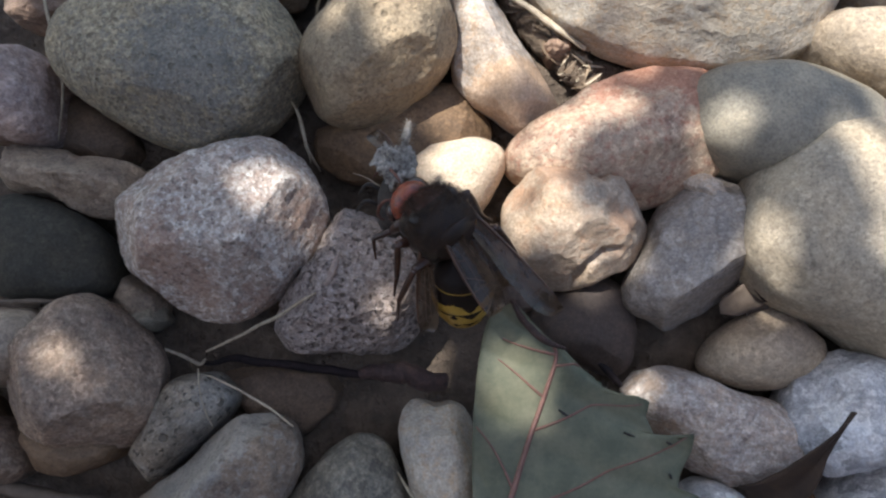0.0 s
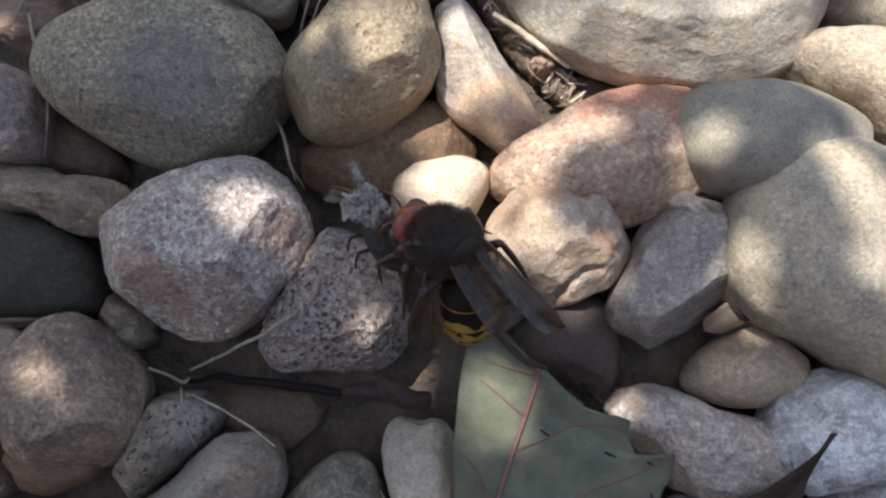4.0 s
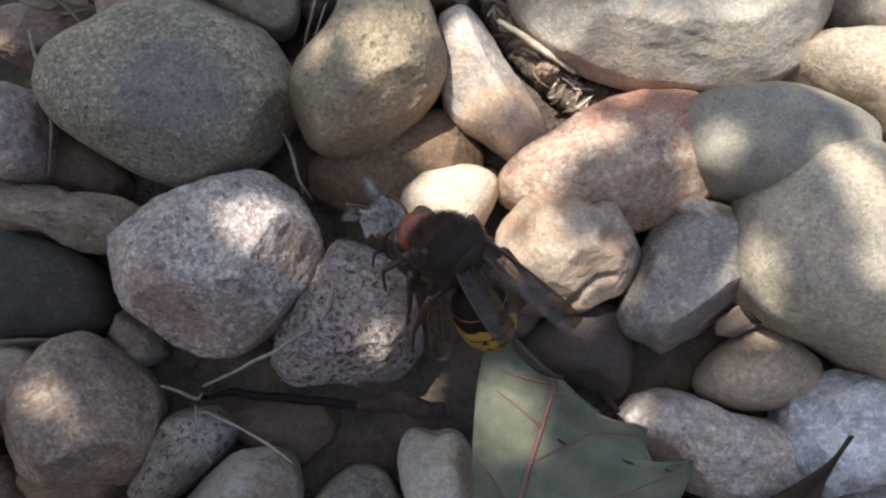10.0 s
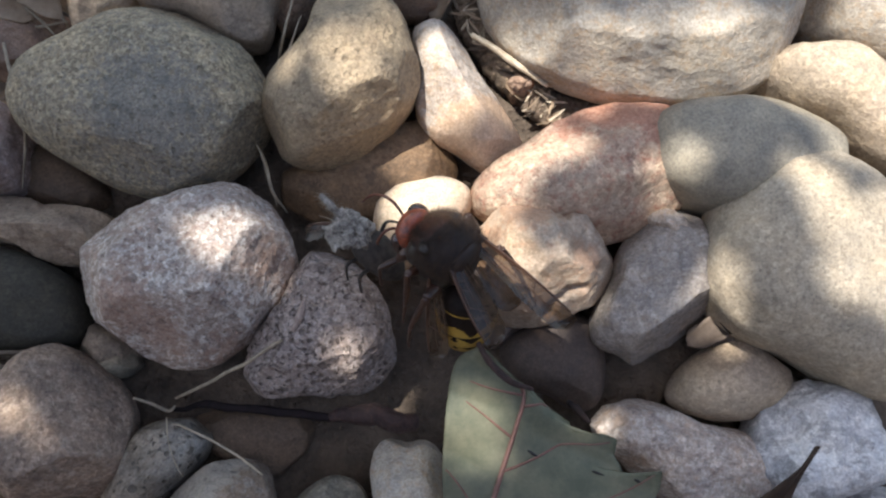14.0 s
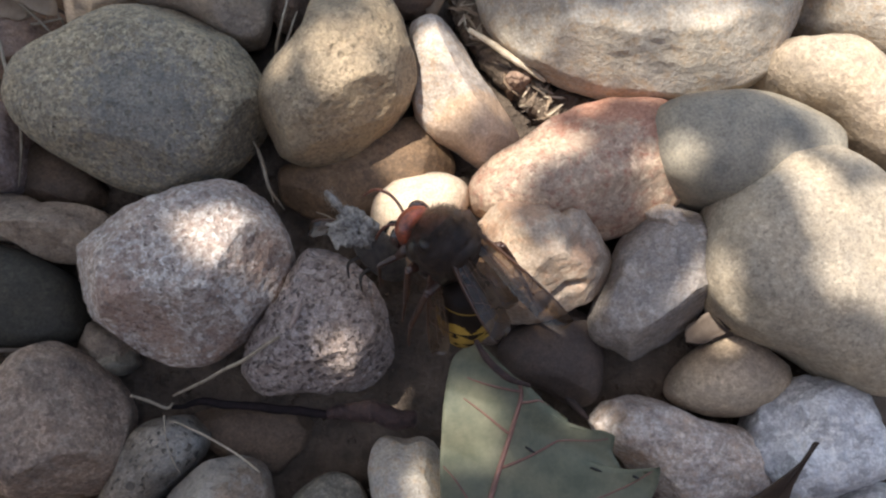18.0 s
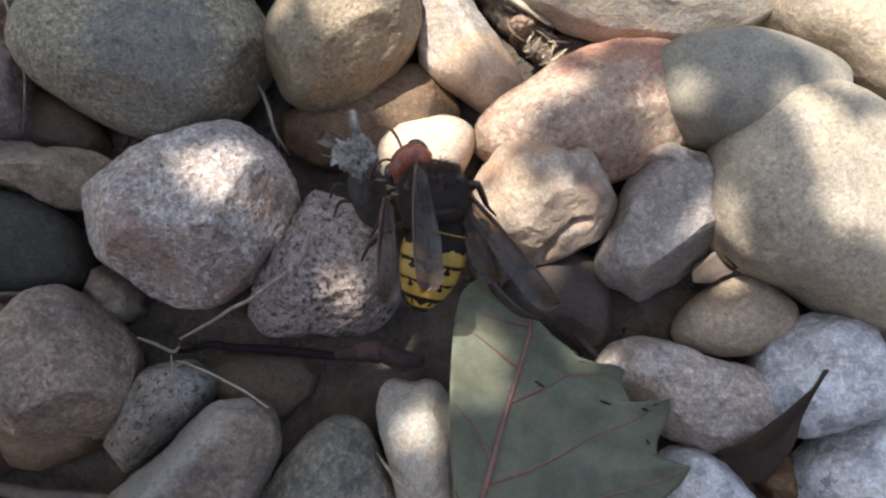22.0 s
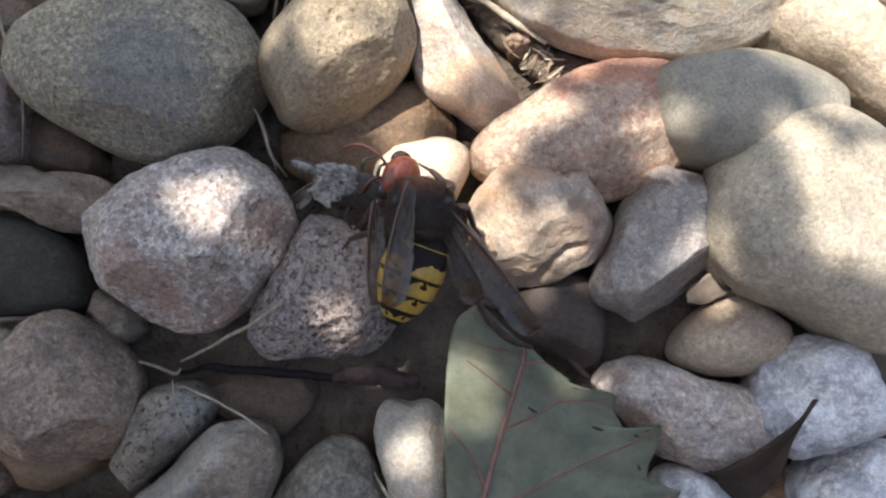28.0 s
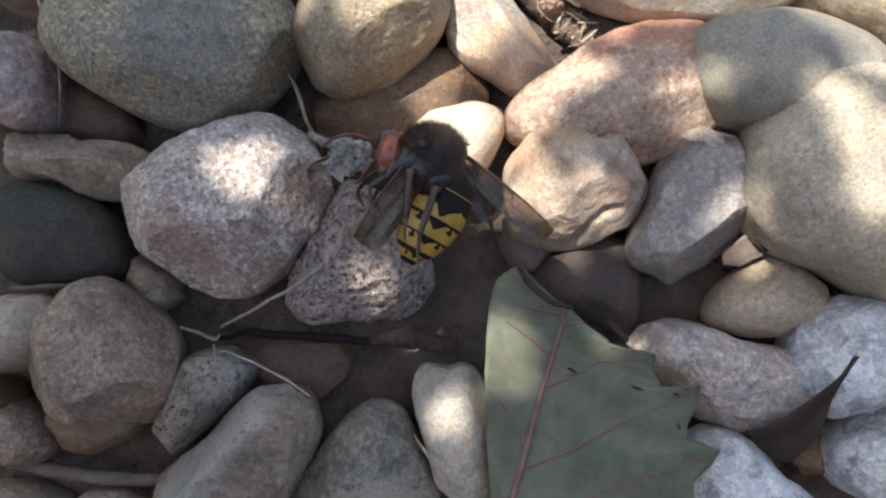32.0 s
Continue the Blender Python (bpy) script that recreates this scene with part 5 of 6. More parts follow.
def build_abdomen(parent):
    root = part("abdomen", mesh_of("abdomen", *solid([(-0.4 - k * 0.5, abdomen_radius(0.4 + k * 0.5) * 0.93, 0) for k in range(26)], 24, 0.9), BLACK), parent, "black and yellow banded abdomen")
    edges = (0.0, 3.1, 6.8, 9.3, 11.4, 12.9, 13.8)
    for k in range(6):
        a, b = edges[k], edges[k + 1] + (0.25 if k < 5 else 0)
        nu, nv = 96, 22
        verts, faces, mats = [], [], []
        for j in range(nv):
            s = a + (b - a) * j / (nv - 1)
            r = abdomen_radius(s) + 0.16 * (j / (nv - 1)) ** 2 - 0.05
            r -= 0.22 if j == nv - 1 else 0
            for i in range(nu):
                w = 2 * math.pi * i / nu
                verts.append((math.cos(w) * r / 1000, -s / 1000, math.sin(w) * r * 0.92 / 1000))
        for j in range(nv - 1):
            for i in range(nu):
                q = (i + 1) % nu
                faces.append((j * nu + i, (j + 1) * nu + i, (j + 1) * nu + q, j * nu + q))
                u = (j + 0.5) / (nv - 1)
                ang = math.degrees(2 * math.pi * (i + 0.5) / nu) - 90
                ang = (ang + 180) % 360 - 180
                wob = 0.07 * noise.noise(Vector((ang / 14, k * 5.0, 0)))
                side = abs(ang)
                if k == 0:
                    yellow = 0.90 < u < 0.96 and side < 100
                elif k == 5:
                    yellow = u < 0.3
                else:
                    front = (0.6, 0.28, 0.28, 0.55)[k - 1]
                    edge = front + 0.24 * math.exp(-(ang / 12) ** 2) - 0.10 * min(1, side / 80) + 0.05 * math.cos(math.radians(ang * 6)) + wob
                    yellow = u > edge
                    if k >= 2 and math.hypot((side - 34) / (5.0 if u < edge + 0.14 else 8.5), (u - edge - 0.13) / 0.22) < 1:
                        yellow = False
                mats.append(1 if yellow else 0)
        me = mesh_of("tergite", verts, faces, BLACK)
        me.materials.append(YELLOW)
        me.polygons.foreach_set("material_index", mats)
        part("tergite", me, root, "black plate with scalloped yellow rear band" if 0 < k < 5 else ("black plate with thin pale rear edge" if k == 0 else "yellow tail plate"))
    return root


def build_wing(parent, side, name, ln, wd, fold):
    """A wing folded lengthwise, running back (-y) from its root with the thick leading vein outside; side is +1 for the right."""
    nu, nv = 13, 34
    verts = []

    def at(u, s):
        swell = 0.30 + 0.70 * min(1.0, u / 0.55) ** 0.8
        tip = 1.0 if u < 0.78 else math.sqrt(max(0.0, 1 - ((u - 0.78) / 0.22) ** 2))
        x = side * (0.9 * math.sin(u * 2.4)) - side * s * wd * swell * max(0.04, tip)
        crease = fold * (abs(s - 0.55) - 0.55) * wd * swell
        return Vector((x, -ln * u - 0.8 * s * tip, crease + 0.12 * math.sin(u * 9 + s * 4) - 0.7 * u * u))

    for j in range(nv):
        for i in range(nu):
            verts.append(at(j / (nv - 1), i / (nu - 1)) / 1000)
    ob = part(name, mesh_of(name, verts, grid_faces(nu, nv, closed=False), WING), parent, "smoky amber translucent wing")
    for s0, s1, r, reach in ((0, 0, 0.30, 0.93), (0.12, 0.10, 0.14, 0.62), (0.35, 0.42, 0.08, 0.86), (0.6, 0.66, 0.07, 0.8), (0.8, 0.92, 0.06, 0.6)):
        pts = [at(u, s0 + (s1 - s0) * u) for u in [reach * k / 17 for k in range(18)]]
        v, f = tube(pts, [r * (1 - 0.6 * k / 17) for k in range(18)], 6)
        part("wing_vein", mesh_of("wing_vein", v, f, VEIN), ob, "dark brown wing vein")
    for u, s0, s1 in ((0.46, 0.11, 0.4), (0.62, 0.05, 0.4), (0.66, 0.4, 0.64)):
        v, f = tube([at(u + 0.03 * k / 4, s0 + (s1 - s0) * k / 4) for k in range(5)], [0.06] * 5, 6)
        part("wing_vein", mesh_of("wing_vein", v, f, VEIN), ob, "short cross vein")
    return ob


def hairs(name, parent, count, where, length, seed, label, material=HAIR):
    rng = random.Random(seed)
    verts, faces = [], []
    for _ in range(count):
        p, nrm = where(rng)
        d = (nrm + Vector((rng.uniform(-0.5, 0.5), rng.uniform(-0.6, 0.3), rng.uniform(-0.4, 0.4)))).normalized()
        a = d.cross(Vector((0.3, 0.2, 1))).normalized() * 0.028
        b, k = d.cross(a).normalized() * 0.028, len(verts)
        q = p + d * length * rng.uniform(0.6, 1.2)
        verts += [tuple(c / 1000) for c in (p + a, p - a * 0.5 + b, p - a * 0.5 - b, q)]
        faces += [(k, k + 1, k + 3), (k + 1, k + 2, k + 3), (k + 2, k, k + 3)]
    part(name, mesh_of(name, verts, faces, material), parent, label)


def build_hornet():
    hornet = new("hornet")
    tagged(hornet, "brown and yellow banded hornet chewing its prey on pebbles", "hornet")
    v, f = solid(profile([(4.9, 0.5, -0.9), (4.3, 1.9, -0.6), (2.7, 3.6, -0.1), (0.3, 4.45, 0.2), (-2.0, 4.1, 0.1), (-3.7, 2.7, -0.5), (-4.7, 0.7, -0.9)], 40), 44, 0.95, 0.95)
    thorax = part("thorax", mesh_of("thorax", v, f, UMBER), hornet, "dark brown hairy thorax")
    v, f = solid(profile([(5.0, 0.5, -0.9), (4.5, 1.75, -0.6), (3.8, 2.75, -0.3), (3.0, 3.45, -0.1), (2.2, 3.8, -0.12), (1.6, 3.7, -0.2)], 18), 44, 1.0, 0.9)
    part("pronotum", mesh_of("pronotum", v, f, COLLAR), thorax, "red-brown collar plate")
    v, f = solid([(-1.7, 2.9, 1.25), (-2.1, 3.25, 1.1), (-2.8, 3.0, 1.0), (-3.4, 2.3, 0.95), (-3.7, 1.3, 0.85)], 36)
    part("scutellum", mesh_of("scutellum", v, f, UMBER), thorax, "dark brown rear shield plate")

    def on_thorax(rng):
        a, yy = rng.uniform(0.25, math.pi - 0.25), rng.uniform(-2.6, 4.6)
        r = 4.4 * math.sqrt(max(0.05, 1 - ((yy - 0.1) / 4.8) ** 2))
        n = Vector((math.cos(a), yy / 7, math.sin(a))).normalized()
        return Vector((math.cos(a) * r, yy, math.sin(a) * r * 0.97 + 0.1)), n

    for sx in (-1, 1):
        for k, (yy, zz, r) in enumerate(((2.1, -0.6, 1.9), (0.2, -0.9, 2.2), (-1.8, -0.9, 1.9))):
            v, f = solid(profile([(r, 0.2, 0), (r * 0.7, r * 0.75, 0), (0, r, 0), (-r * 0.7, r * 0.75, 0), (-r, 0.2, 0)], 14), 24, 1.3, 1.3)
            part("side_plate", mesh_of("side_plate", v, f, SHINY), thorax, "shiny black side plate", Matrix.Translation((sx * 0.0025, yy / 1000, zz / 1000)))
    hairs("hair", thorax, 3200, on_thorax, 1.15, 4, "short golden brown hair")
    # head, turned down over the food
    head = part("head", mesh_of("head", *solid(profile([(2.3, 0.6, -0.6), (1.9, 1.9, -0.4), (0.9, 2.75, 0), (-0.3, 3.0, 0.1), (-1.3, 2.6, 0.1), (-1.9, 1.2, 0)], 22), 40, 0.95, 1.15), HEAD), hornet, "red-brown head with orange face")
    v, f = solid(profile([(2.6, 0.5, -1.6), (2.2, 1.5, -1.3), (1.4, 1.9, -1.2), (0.6, 1.9, -1.2)], 12), 30)
    part("face", mesh_of("face", v, f, ORANGE), head, "orange face plate")
    for s in (-1, 1):
        v, f = solid(profile([(1.5, 0.3, 0), (1.2, 1.0, 0), (0.4, 1.45, 0), (-0.5, 1.2, 0), (-0.9, 0.3, 0)], 12), 24, 1.35, 1.35)
        part("eye", mesh_of("eye", v, f, EYE), head, "dark brown kidney-shaped eye", Matrix.Translation((s * 0.0021, 0.0005, 0.0001)))
        v, f = solid(profile([(0.8, 0.2, 0), (0.5, 0.6, 0), (0, 0.8, 0), (-0.5, 0.6, 0), (-0.8, 0.2, 0)], 10), 20, 1.2, 1.2)
        part("cheek", mesh_of("cheek", v, f, ORANGE), head, "orange-yellow cheek", Matrix.Translation((s * 0.0024, -0.0003, -0.0006)))
        way = [(0.7, 1.9, 0.7), (1.5, 2.8, 2.0), (2.0, 4.4, 2.8), (1.9, 6.4, 2.9), (1.3, 8.2, 2.4), (0.4, 9.6, 1.6)] if s > 0 else [(-0.7, 1.9, 0.7), (-1.5, 2.6, 1.6), (-2.5, 3.2, 1.6), (-3.4, 4.2, 0.6), (-3.6, 5.4, -0.8), (-3.2, 6.4, -2.2)]
        limb("antenna", head, way, (0.18, 0.2, 0.22, 0.22, 0.2, 0.12), RED, "long bent red-brown antenna", 24)
        limb("mandible", head, [(s * 1.2, 1.9, -1.8), (s * 1.3, 2.7, -2.4), (s * 0.3, 3.3, -2.7)], (0.5, 0.45, 0.1), BROWN, "dark jaw")
    head.matrix_basis = pose(0, 0.0048, -0.0026, -38, 0, 0)
    abdomen = build_abdomen(hornet)
    abdomen.matrix_basis = pose(0, -0.0035, -0.0009, 12, 0, 0)
    wings = {}
    for s in (-1, 1):
        wings[s] = build_wing(hornet, s, "forewing", 20.0 if s > 0 else 15.5, 3.3, 0.4)
        wings[2 * s] = build_wing(hornet, s, "hindwing", 12.0 if s > 0 else 13.5, 3.2 if s > 0 else 2.8, 0.2)
        v, f = solid(profile([(1.1, 0.2, 0), (0.6, 0.8, 0), (-0.3, 0.85, 0), (-1.1, 0.2, 0)], 10), 18, 0.8)
        part("wing_root", mesh_of("wing_root", v, f, SHINY), hornet, "shiny black wing root scale", pose(s * 0.0029, 0.0016, 0.0024))
    legs = []
    for s in (-1, 1):
        for k, (y0, knee, ankle, foot) in enumerate((
                (3.0, (4.3, 3.6, -3.2) if s < 0 else (3.0, 4.4, -3.6), (6.6, 4.6, -4.6) if s < 0 else (1.2, 6.0, -5.4), (7.6, 2.6, -6.8) if s < 0 else (-0.6, 7.0, -6.8)),
                (0.2, (5.9, 1.2, -0.4), (7.4, -1.2, -5.2), (8.8, -2.6, -7.4)),
                (-2.2, (6.4, -2.6, -0.6) if s < 0 else (5.4, -5.0, 0.4), (9.2, -3.8, -5.4) if s < 0 else (7.0, -9.2, -4.8), (10.4, -5.4, -8.2) if s < 0 else (7.4, -12.4, -7.8)))):
            leg = limb("leg", hornet, [(s * 2.2, y0, -2.6), (s * 3.6, (y0 + knee[1]) / 2, -1.6), (s * knee[0], knee[1], knee[2])], (0.75, 0.85, 0.55), BROWN, "red-brown jointed leg")
            limb("tibia", leg, [(s * knee[0], knee[1], knee[2]), (s * (knee[0] + ankle[0]) / 2, (knee[1] + ankle[1]) / 2, (knee[2] + ankle[2]) / 2 + 0.2), (s * ankle[0], ankle[1], ankle[2])], (0.42, 0.46, 0.36), BROWN)
            limb("foot", leg, [(s * ankle[0], ankle[1], ankle[2]), (s * (ankle[0] * 0.5 + foot[0] * 0.5), (ankle[1] + foot[1]) / 2, (ankle[2] + foot[2]) / 2 - 0.3), (s * foot[0], foot[1], foot[2])], (0.28, 0.22, 0.12), BROWN)
            legs.append(leg)
    return hornet, head, abdomen, wings, legs


hornet, head, abdomen, wings, legs = build_hornet()


def build_prey():
    """What is left of the prey: a grey chewed husk with a hairy leg stump, a dark body and a torn wing."""
    prey = new("insect_prey")
    tagged(prey, "half-eaten grey and black insect held by the hornet", "insect")
    rng = random.Random(8)
    nu, nv = 44, 30
    verts = []
    for j in range(nv):
        ph = math.pi * j / (nv - 1)
        for i in range(nu):
            th = 2 * math.pi * i / nu
            d = Vector((math.sin(ph) * math.cos(th), math.sin(ph) * math.sin(th), math.cos(ph)))
            r = 1 + 0.6 * noise.noise(d * 1.4 + Vector((3, 1, 2))) + 0.34 * noise.noise(d * 4.0) + 0.2 * noise.noise(d * 8.0)
            verts.append((d.x * 1.9 * r / 1000, d.y * 2.6 * r / 1000, d.z * 1.7 * r / 1000))
    part("husk", mesh_of("husk", verts, grid_faces(nu, nv), HUSK), prey, "pale grey torn husk")
    limb("leg_stump", prey, [(-0.4, 1.0, 0.4), (-0.9, 2.6, 1.0), (-1.4, 4.2, 1.4), (-2.0, 6.0, 1.6)], (0.8, 0.42, 0.58, 0.28), HUSK, "hairy grey leg stump", 16)

    def on_stump(r):
        u = r.random()
        return Vector((-0.4 - 1.5 * u, 1.0 + 4.8 * u, 0.5 + 1.0 * u)), Vector((r.uniform(-1, 1), r.uniform(-1, 1), r.uniform(-1, 1))).normalized()

    hairs("hair", prey, 420, on_stump, 1.5, 9, "grey bristles", PALE_HAIR)
    for k in range(16):
        d = Vector((rng.uniform(-1.5, 0.2), rng.uniform(-0.7, 1.3), rng.uniform(-0.2, 0.9))).normalized()
        o = Vector((rng.uniform(-1.4, 0.2), rng.uniform(-1.2, 1.8), rng.uniform(0.2, 1.1)))
        curl, ln = Vector((rng.uniform(-1, 1), rng.uniform(-1, 1), rng.uniform(-1, 1))), rng.uniform(1.2, 3.0)
        limb("fibre", prey, [o, o + d * ln * 0.5 + curl * 0.35, o + d * ln - curl * 0.2], (0.07, 0.05, 0.02), PALE_HAIR, "fine torn white fibre", 8)
    # a crumpled scrap of membrane, still joined to the husk
    verts = []
    for j in range(14):
        for i in range(12):
            u, w = i / 11, j / 13
            ragged = 1 + 0.3 * noise.noise(Vector((w * 6, 2.0, 1.0)))
            verts.append(((-0.4 - 3.4 * u * ragged) / 1000, (-1.6 + 3.6 * w + 0.7 * u * noise.noise(Vector((u * 5, w * 5, 3)))) / 1000,
                          (1.3 - 0.5 * u + 0.9 * noise.noise(Vector((u * 3.2, w * 3.2, 7.0)))) / 1000))
    part("torn_scrap", mesh_of("torn_scrap", verts, grid_faces(12, 14, closed=False), HUSK), prey, "crumpled pale grey membrane scrap")
    v, f = solid(profile([(2.0, 0.5, 0), (1.4, 1.9, 0), (-0.6, 2.6, -0.3), (-3.0, 2.5, -0.8), (-5.2, 1.9, -1.6), (-6.6, 0.6, -2.2)], 26), 28, 0.9)
    body = part("body", mesh_of("body", v, f, PREY_DARK), prey, "dark shiny insect body", pose(0.0008, -0.0022, -0.0026, 8, 0, 22))
    for s in (-1, 1):
        for k in range(2):
            limb("leg", body, [(s * 1.8, -0.5 - 2 * k, -0.6), (s * 4.0, 0.2 - 2.4 * k, 0.6), (s * 5.4, -1.2 - 2.6 * k, -1.6)], (0.3, 0.26, 0.12), PREY_DARK)
    w = build_wing(prey, -1, "torn_wing", 5.5, 2.2, 0.3)
    w.matrix_basis = pose(-0.001, 0.001, 0.0006, 10, 0, -110)
    return prey


prey = build_prey()


def motions():
    """Hornet, its bending parts, its prey and the swaying shrub."""
    # seconds, place in mm, then pitch, roll and heading of the thorax
    body = [
        (0, -0.4, 1.1, 31, -2, 14, 40), (1.5, -0.2, 1.4, 31, -2, 14, 40), (3, 2.1, 0.8, 31, -2, 14, 42), (6, 2.9, 2.5, 31, 2, 16, 50),
        (7.5, 1.5, 0.0, 31, 0, 16, 48), (8, 2.0, 0.6, 31, 0, 15, 44), (9, 1.6, 1.9, 31, 0, 15, 46), (10, 1.5, 1.9, 31, 0, 15, 44),
        (11, 2.6, 1.4, 31, 0, 15, 44), (12, 3.5, 1.8, 31, 2, 16, 46), (13, 5.9, 3.4, 31, 2, 16, 46), (15.5, 3.7, 3.7, 31, 2, 16, 42),
        (16, 4.1, 3.8, 31, 2, 16, 42), (16.5, 5.7, 4.9, 31, 2, 16, 43), (17, 4.1, 4.1, 31, 2, 16, 42), (18, 5.6, 3.6, 31, 2, 18, 45),
        (19, 5.7, 2.3, 31, 2, 18, 46), (20, 4.1, 1.7, 31, 2, 14, 40), (21, 3.2, 2.0, 31, 4, 6, 18), (22, 2.9, 0.6, 31, 4, 4, 9),
        (23, 2.5, -0.4, 31, 4, 4, 6), (24, 0.8, -0.7, 31, 6, 2, 2), (25, 1.5, -0.4, 31, 8, 2, 0), (26, 1.4, 1.2, 31, 8, 2, -2),
        (26.5, 1.5, 1.4, 31, 8, 2, -3), (28.5, 2.3, 3.8, 31, 8, 4, -5), (29, 2.1, 4.1, 31, 8, 4, -5), (30, 1.3, 4.1, 31, 6, 10, 2),
        (30.6, 0.9, 4.8, 31, 4, 34, 34), (31, 0.5, 5.3, 31, 4, 48, 48), (32, -1.5, 5.2, 31, 2, 60, 58),
    ]
    # the bending parts: seconds, then the abdomen's pitch, roll and heading, the forewings' headings, the pitch and heading of the head
    bends = [
        (0, 57, 6, 16, 46, 29, -50, 52), (3, 57, 6, 16, 46, 29, -50, 52), (6, 55, 6, 11, 46, 31, -40, 66), (8, 54, 6, 24, 50, 30, -46, 56), (9, 50, 4, 38, 52, 29, -50, 50),
        (10, 52, 4, 32, 52, 28, -48, 52), (12, 58, 6, 6, 56, 19, -38, 58), (13, 56, 6, 6, 52, 22, -36, 60), (16, 56, 6, 5, 47, 21, -38, 52), (17.5, 56, 6, 6, 48, 24, -36, 55),
        (19, 56, 6, 6, 48, 29, -36, 58), (20, 48, 6, 12, 46, 24, -40, 50), (21, 28, 4, -6, 40, 12, -42, 40), (22, 14, 2, -16, 40, 1, -40, 46), (23, 16, 2, -17, 42, -4, -38, 48),
        (24, 24, 0, -18, 40, -9, -36, 50), (25, 12, 0, -20, 42, -19, -32, 56), (26.5, 10, 0, -21, 40, -21, -30, 60), (28.5, 6, 2, -23, 36, -12, -26, 66), (29.5, 6, 4, -24, 36, -13, -24, 70),
        (30.2, 6, 8, -24, 44, -20, -22, 72), (30.6, 4, 12, -24, 51, -28, -20, 74), (31, 4, 14, -29, 54, -38, -16, 80), (32, 4, 18, -31, 50, -42, -14, 84),
    ]

    def between(rows, t):
        for p, q in zip(rows, rows[1:]):
            if t <= q[0]:
                f = (t - p[0]) / (q[0] - p[0])
                return [a + (b - a) * f for a, b in zip(p[1:], q[1:])]
        return rows[-1][1:]

    walk(hornet, [(t, pose(x / 1000, y / 1000, z / 1000, rx, ry, rz)) for t, x, y, z, rx, ry, rz in body])
    times = sorted({r[0] for r in body} | {r[0] for r in bends})
    moves = {k: [] for k in ("abdomen", "right", "left", "hind_right", "hind_left", "head")}
    for t in times:
        at, bent = between(body, t), between(bends, t)
        still = pose(0, 0, 0, *at[3:]).to_3x3().inverted()
        ap, ar, ah, wr, wl, hp, hh = bent

        def turned(place, rx, ry, rz):
            """A pose on the thorax, at a place in mm, whose turn is given in the world."""
            return Matrix.Translation(Vector(place) / 1000) @ (still @ pose(0, 0, 0, rx, ry, rz).to_3x3()).to_4x4()

        late, early = min(1, max(0, (t - 29.8) / 1.2)), min(1, max(0, (21 - t) / 1.5))
        mid = min(1, max(0, (t - 20.2) / 1.8)) * (1 - late)
        tuck = mid * min(1, max(0, (t - 26) / 3))
        moves["abdomen"].append((t, turned((0.8 * late - 1.1 * early + 0.4 + 0.8 * mid, -3.2 + 2.2 * mid - 0.2 * late - 1.8 * early, -0.8 + 1.2 * late + 0.6 * mid), ap, ar, ah)))
        moves["right"].append((t, turned((3.0, 1.2, 2.2), 9, 10, wr)))
        moves["hind_right"].append((t, turned((2.8, -0.2, 1.6), 14, 6, wr - 12)))
        moves["left"].append((t, turned((-1.0 - 0.9 * mid - 1.8 * late, 1.5 + 2.5 * mid, 3.9 + 0.7 * mid - 0.8 * late), 11 - 8 * mid, -10, wl)))
        moves["hind_left"].append((t, turned((-3.2 - 2.9 * mid, -0.2 + 1.6 * mid, 0.6 - 0.4 * mid), 16 + 14 * early - 4 * mid, -14, (1 - mid) * min(wl - 6, -8) - 6 * mid)))
        moves["head"].append((t, turned((-0.4 - 1.6 * mid - 1.4 * tuck, 4.7 + 0.5 * mid - 1.0 * tuck, -1.8), hp, 0, hh)))
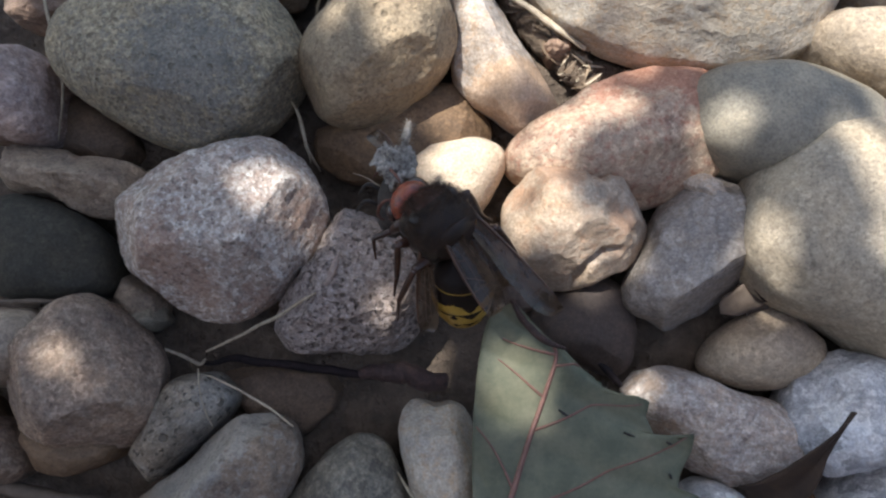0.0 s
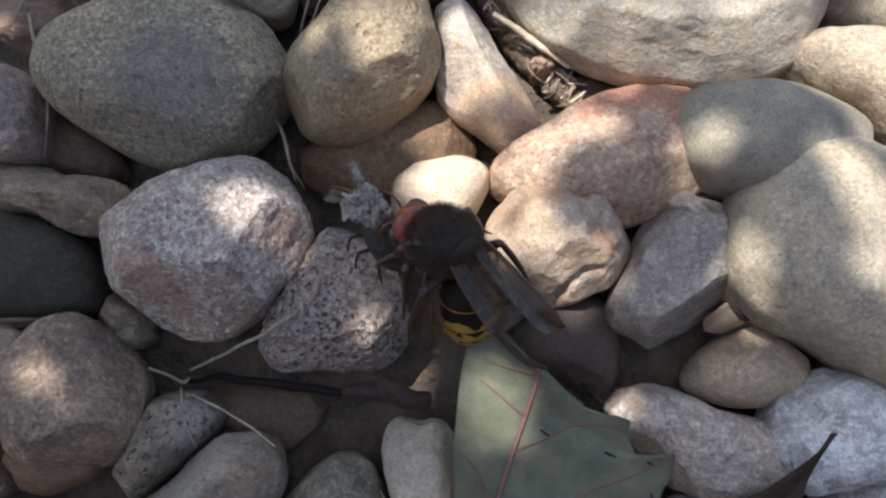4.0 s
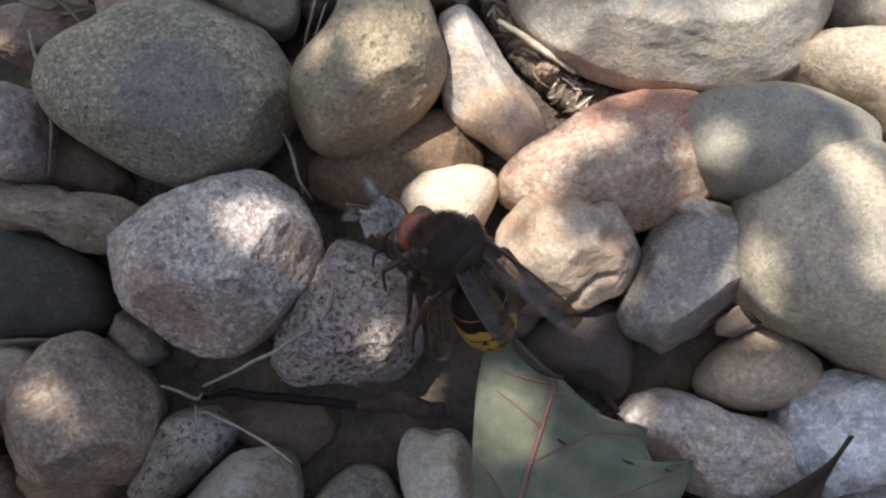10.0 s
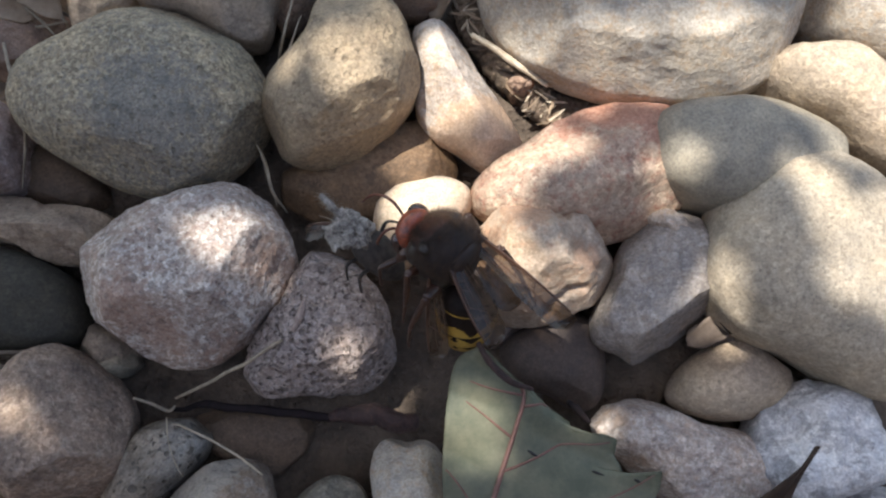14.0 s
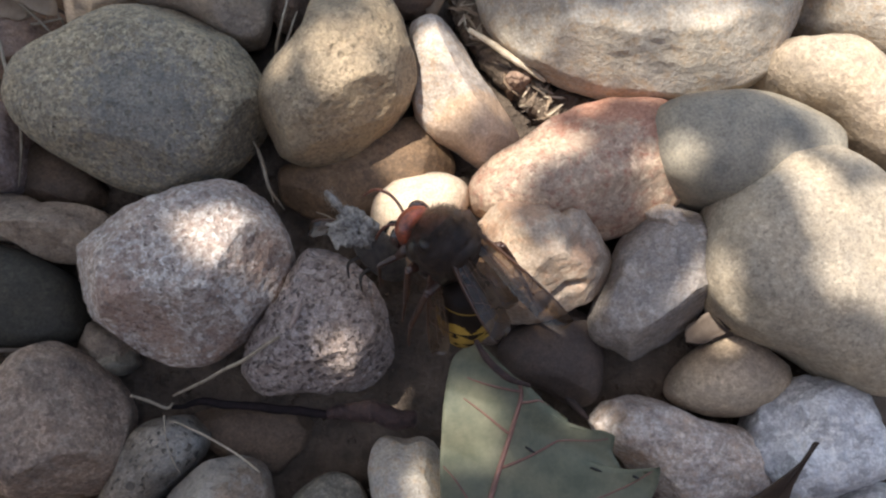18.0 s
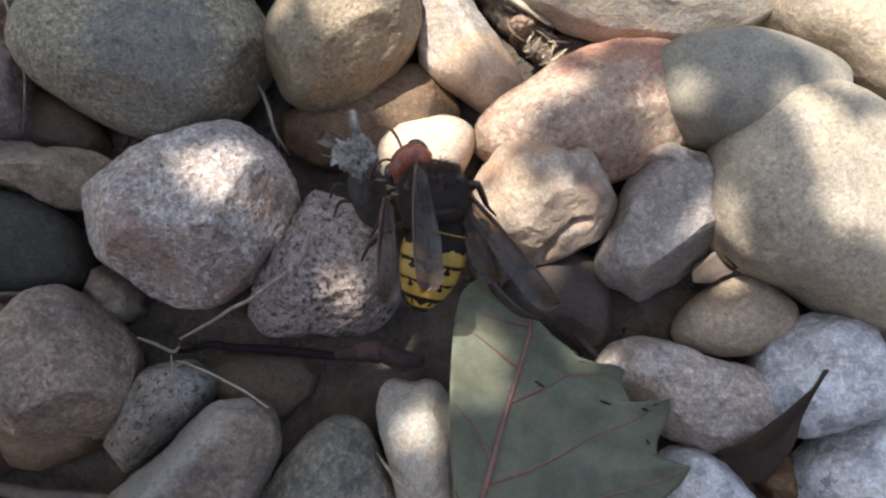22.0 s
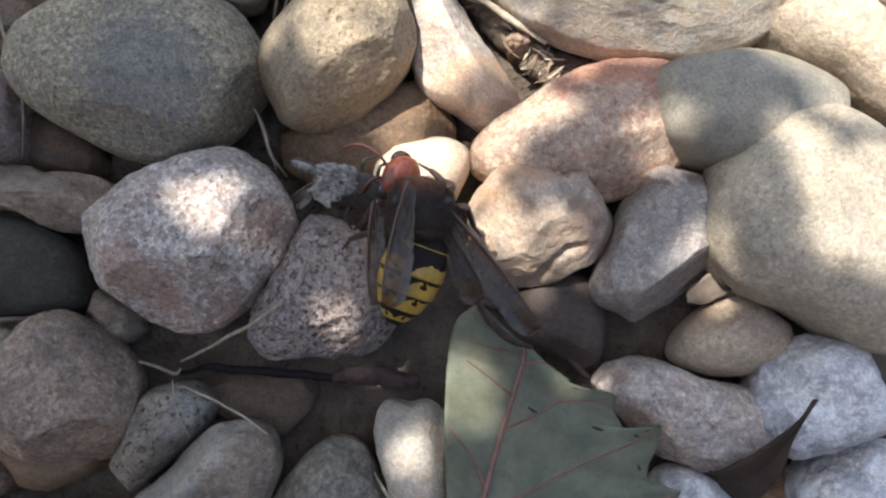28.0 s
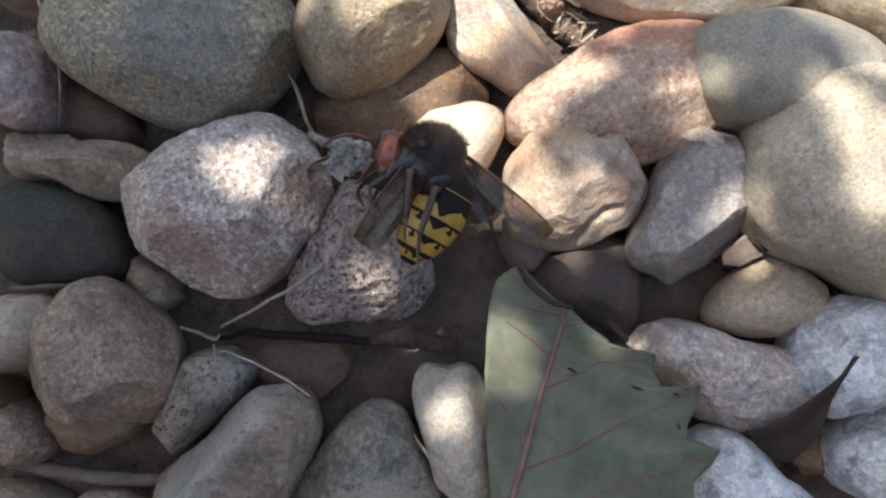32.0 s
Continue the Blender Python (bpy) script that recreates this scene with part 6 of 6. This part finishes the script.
    for thing, key in ((abdomen, "abdomen"), (wings[1], "right"), (wings[2], "hind_right"), (wings[-1], "left"), (wings[-2], "hind_left"), (head, "head")):
        walk(thing, moves[key])
    meal = [
        (0, -5.8, 9.4, 26, 0, -31),
        (1.5, -6.4, 9.8, 26, 0, -19),
        (3, -6.6, 7.1, 26, 0, -10),
        (6, -8.4, 6.8, 26, 0, 25),
        (8, -6.2, 6.5, 26, 0, 1),
        (9, -5.2, 8.9, 26, 0, -7),
        (10, -6.2, 7.0, 26, 0, 12),
        (12, -5.9, 8.9, 26, 0, 19),
        (13, -6.9, 7.1, 26, 0, 29),
        (16, -7.2, 8.0, 26, 0, 9),
        (17, -6.1, 7.9, 26, 0, 7),
        (19, -6.2, 6.2, 26, 0, 35),
        (20, -7.1, 6.1, 26, 0, 23),
        (22, -6.7, 7.6, 26, 0, -11),
        (23, -6.2, 7.3, 26, 0, -7),
        (24, -5.3, 6.0, 26, 0, -16),
        (25, -7.4, 6.2, 26, 0, 9),
        (26, -6.7, 6.9, 26, 0, 12),
        (28.5, -9.6, 9.2, 26, 0, 52),
        (30, -10.4, 8.1, 26, 0, 22),
        (32, -12.4, 7.5, 26, 0, 44),
    ]
    walk(prey, [(t, pose(x / 1000, y / 1000, z / 1000, rx, 0, rz)) for t, x, y, z, rx, rz in meal])
    drift = [(0, 0, 0), (6, -0.4, 0.0), (13, -1.3, -0.2), (19, -2.2, -0.4), (26, -3.2, -0.6), (32, -3.7, -0.7)]
    walk(shrub, [(t, pose(x / 1000, y / 1000, 0)) for t, x, y in drift])
    # the added sprigs swing in and out of two of the gaps, timing those sun spots
    sway = [(0, 12, 0), (8, 12, 1), (13, 9, 0), (17, 2, -1), (20, 0, 0), (25, -0.5, 0.5), (32, 0.5, 0)], [(0, 0.5, 0), (8, 0, 0.5), (13, 0.5, 0), (16, -2, 0), (18, -6, 0.5), (20, -9, 1), (24, -12, 2), (28, -13, 1.5), (32, -12, 2)]
    for sprig, rows in zip(sprigs, sway):
        walk(sprig, [(t, Matrix.Translation(across * u + along * v)) for t, u, v in rows])


motions()
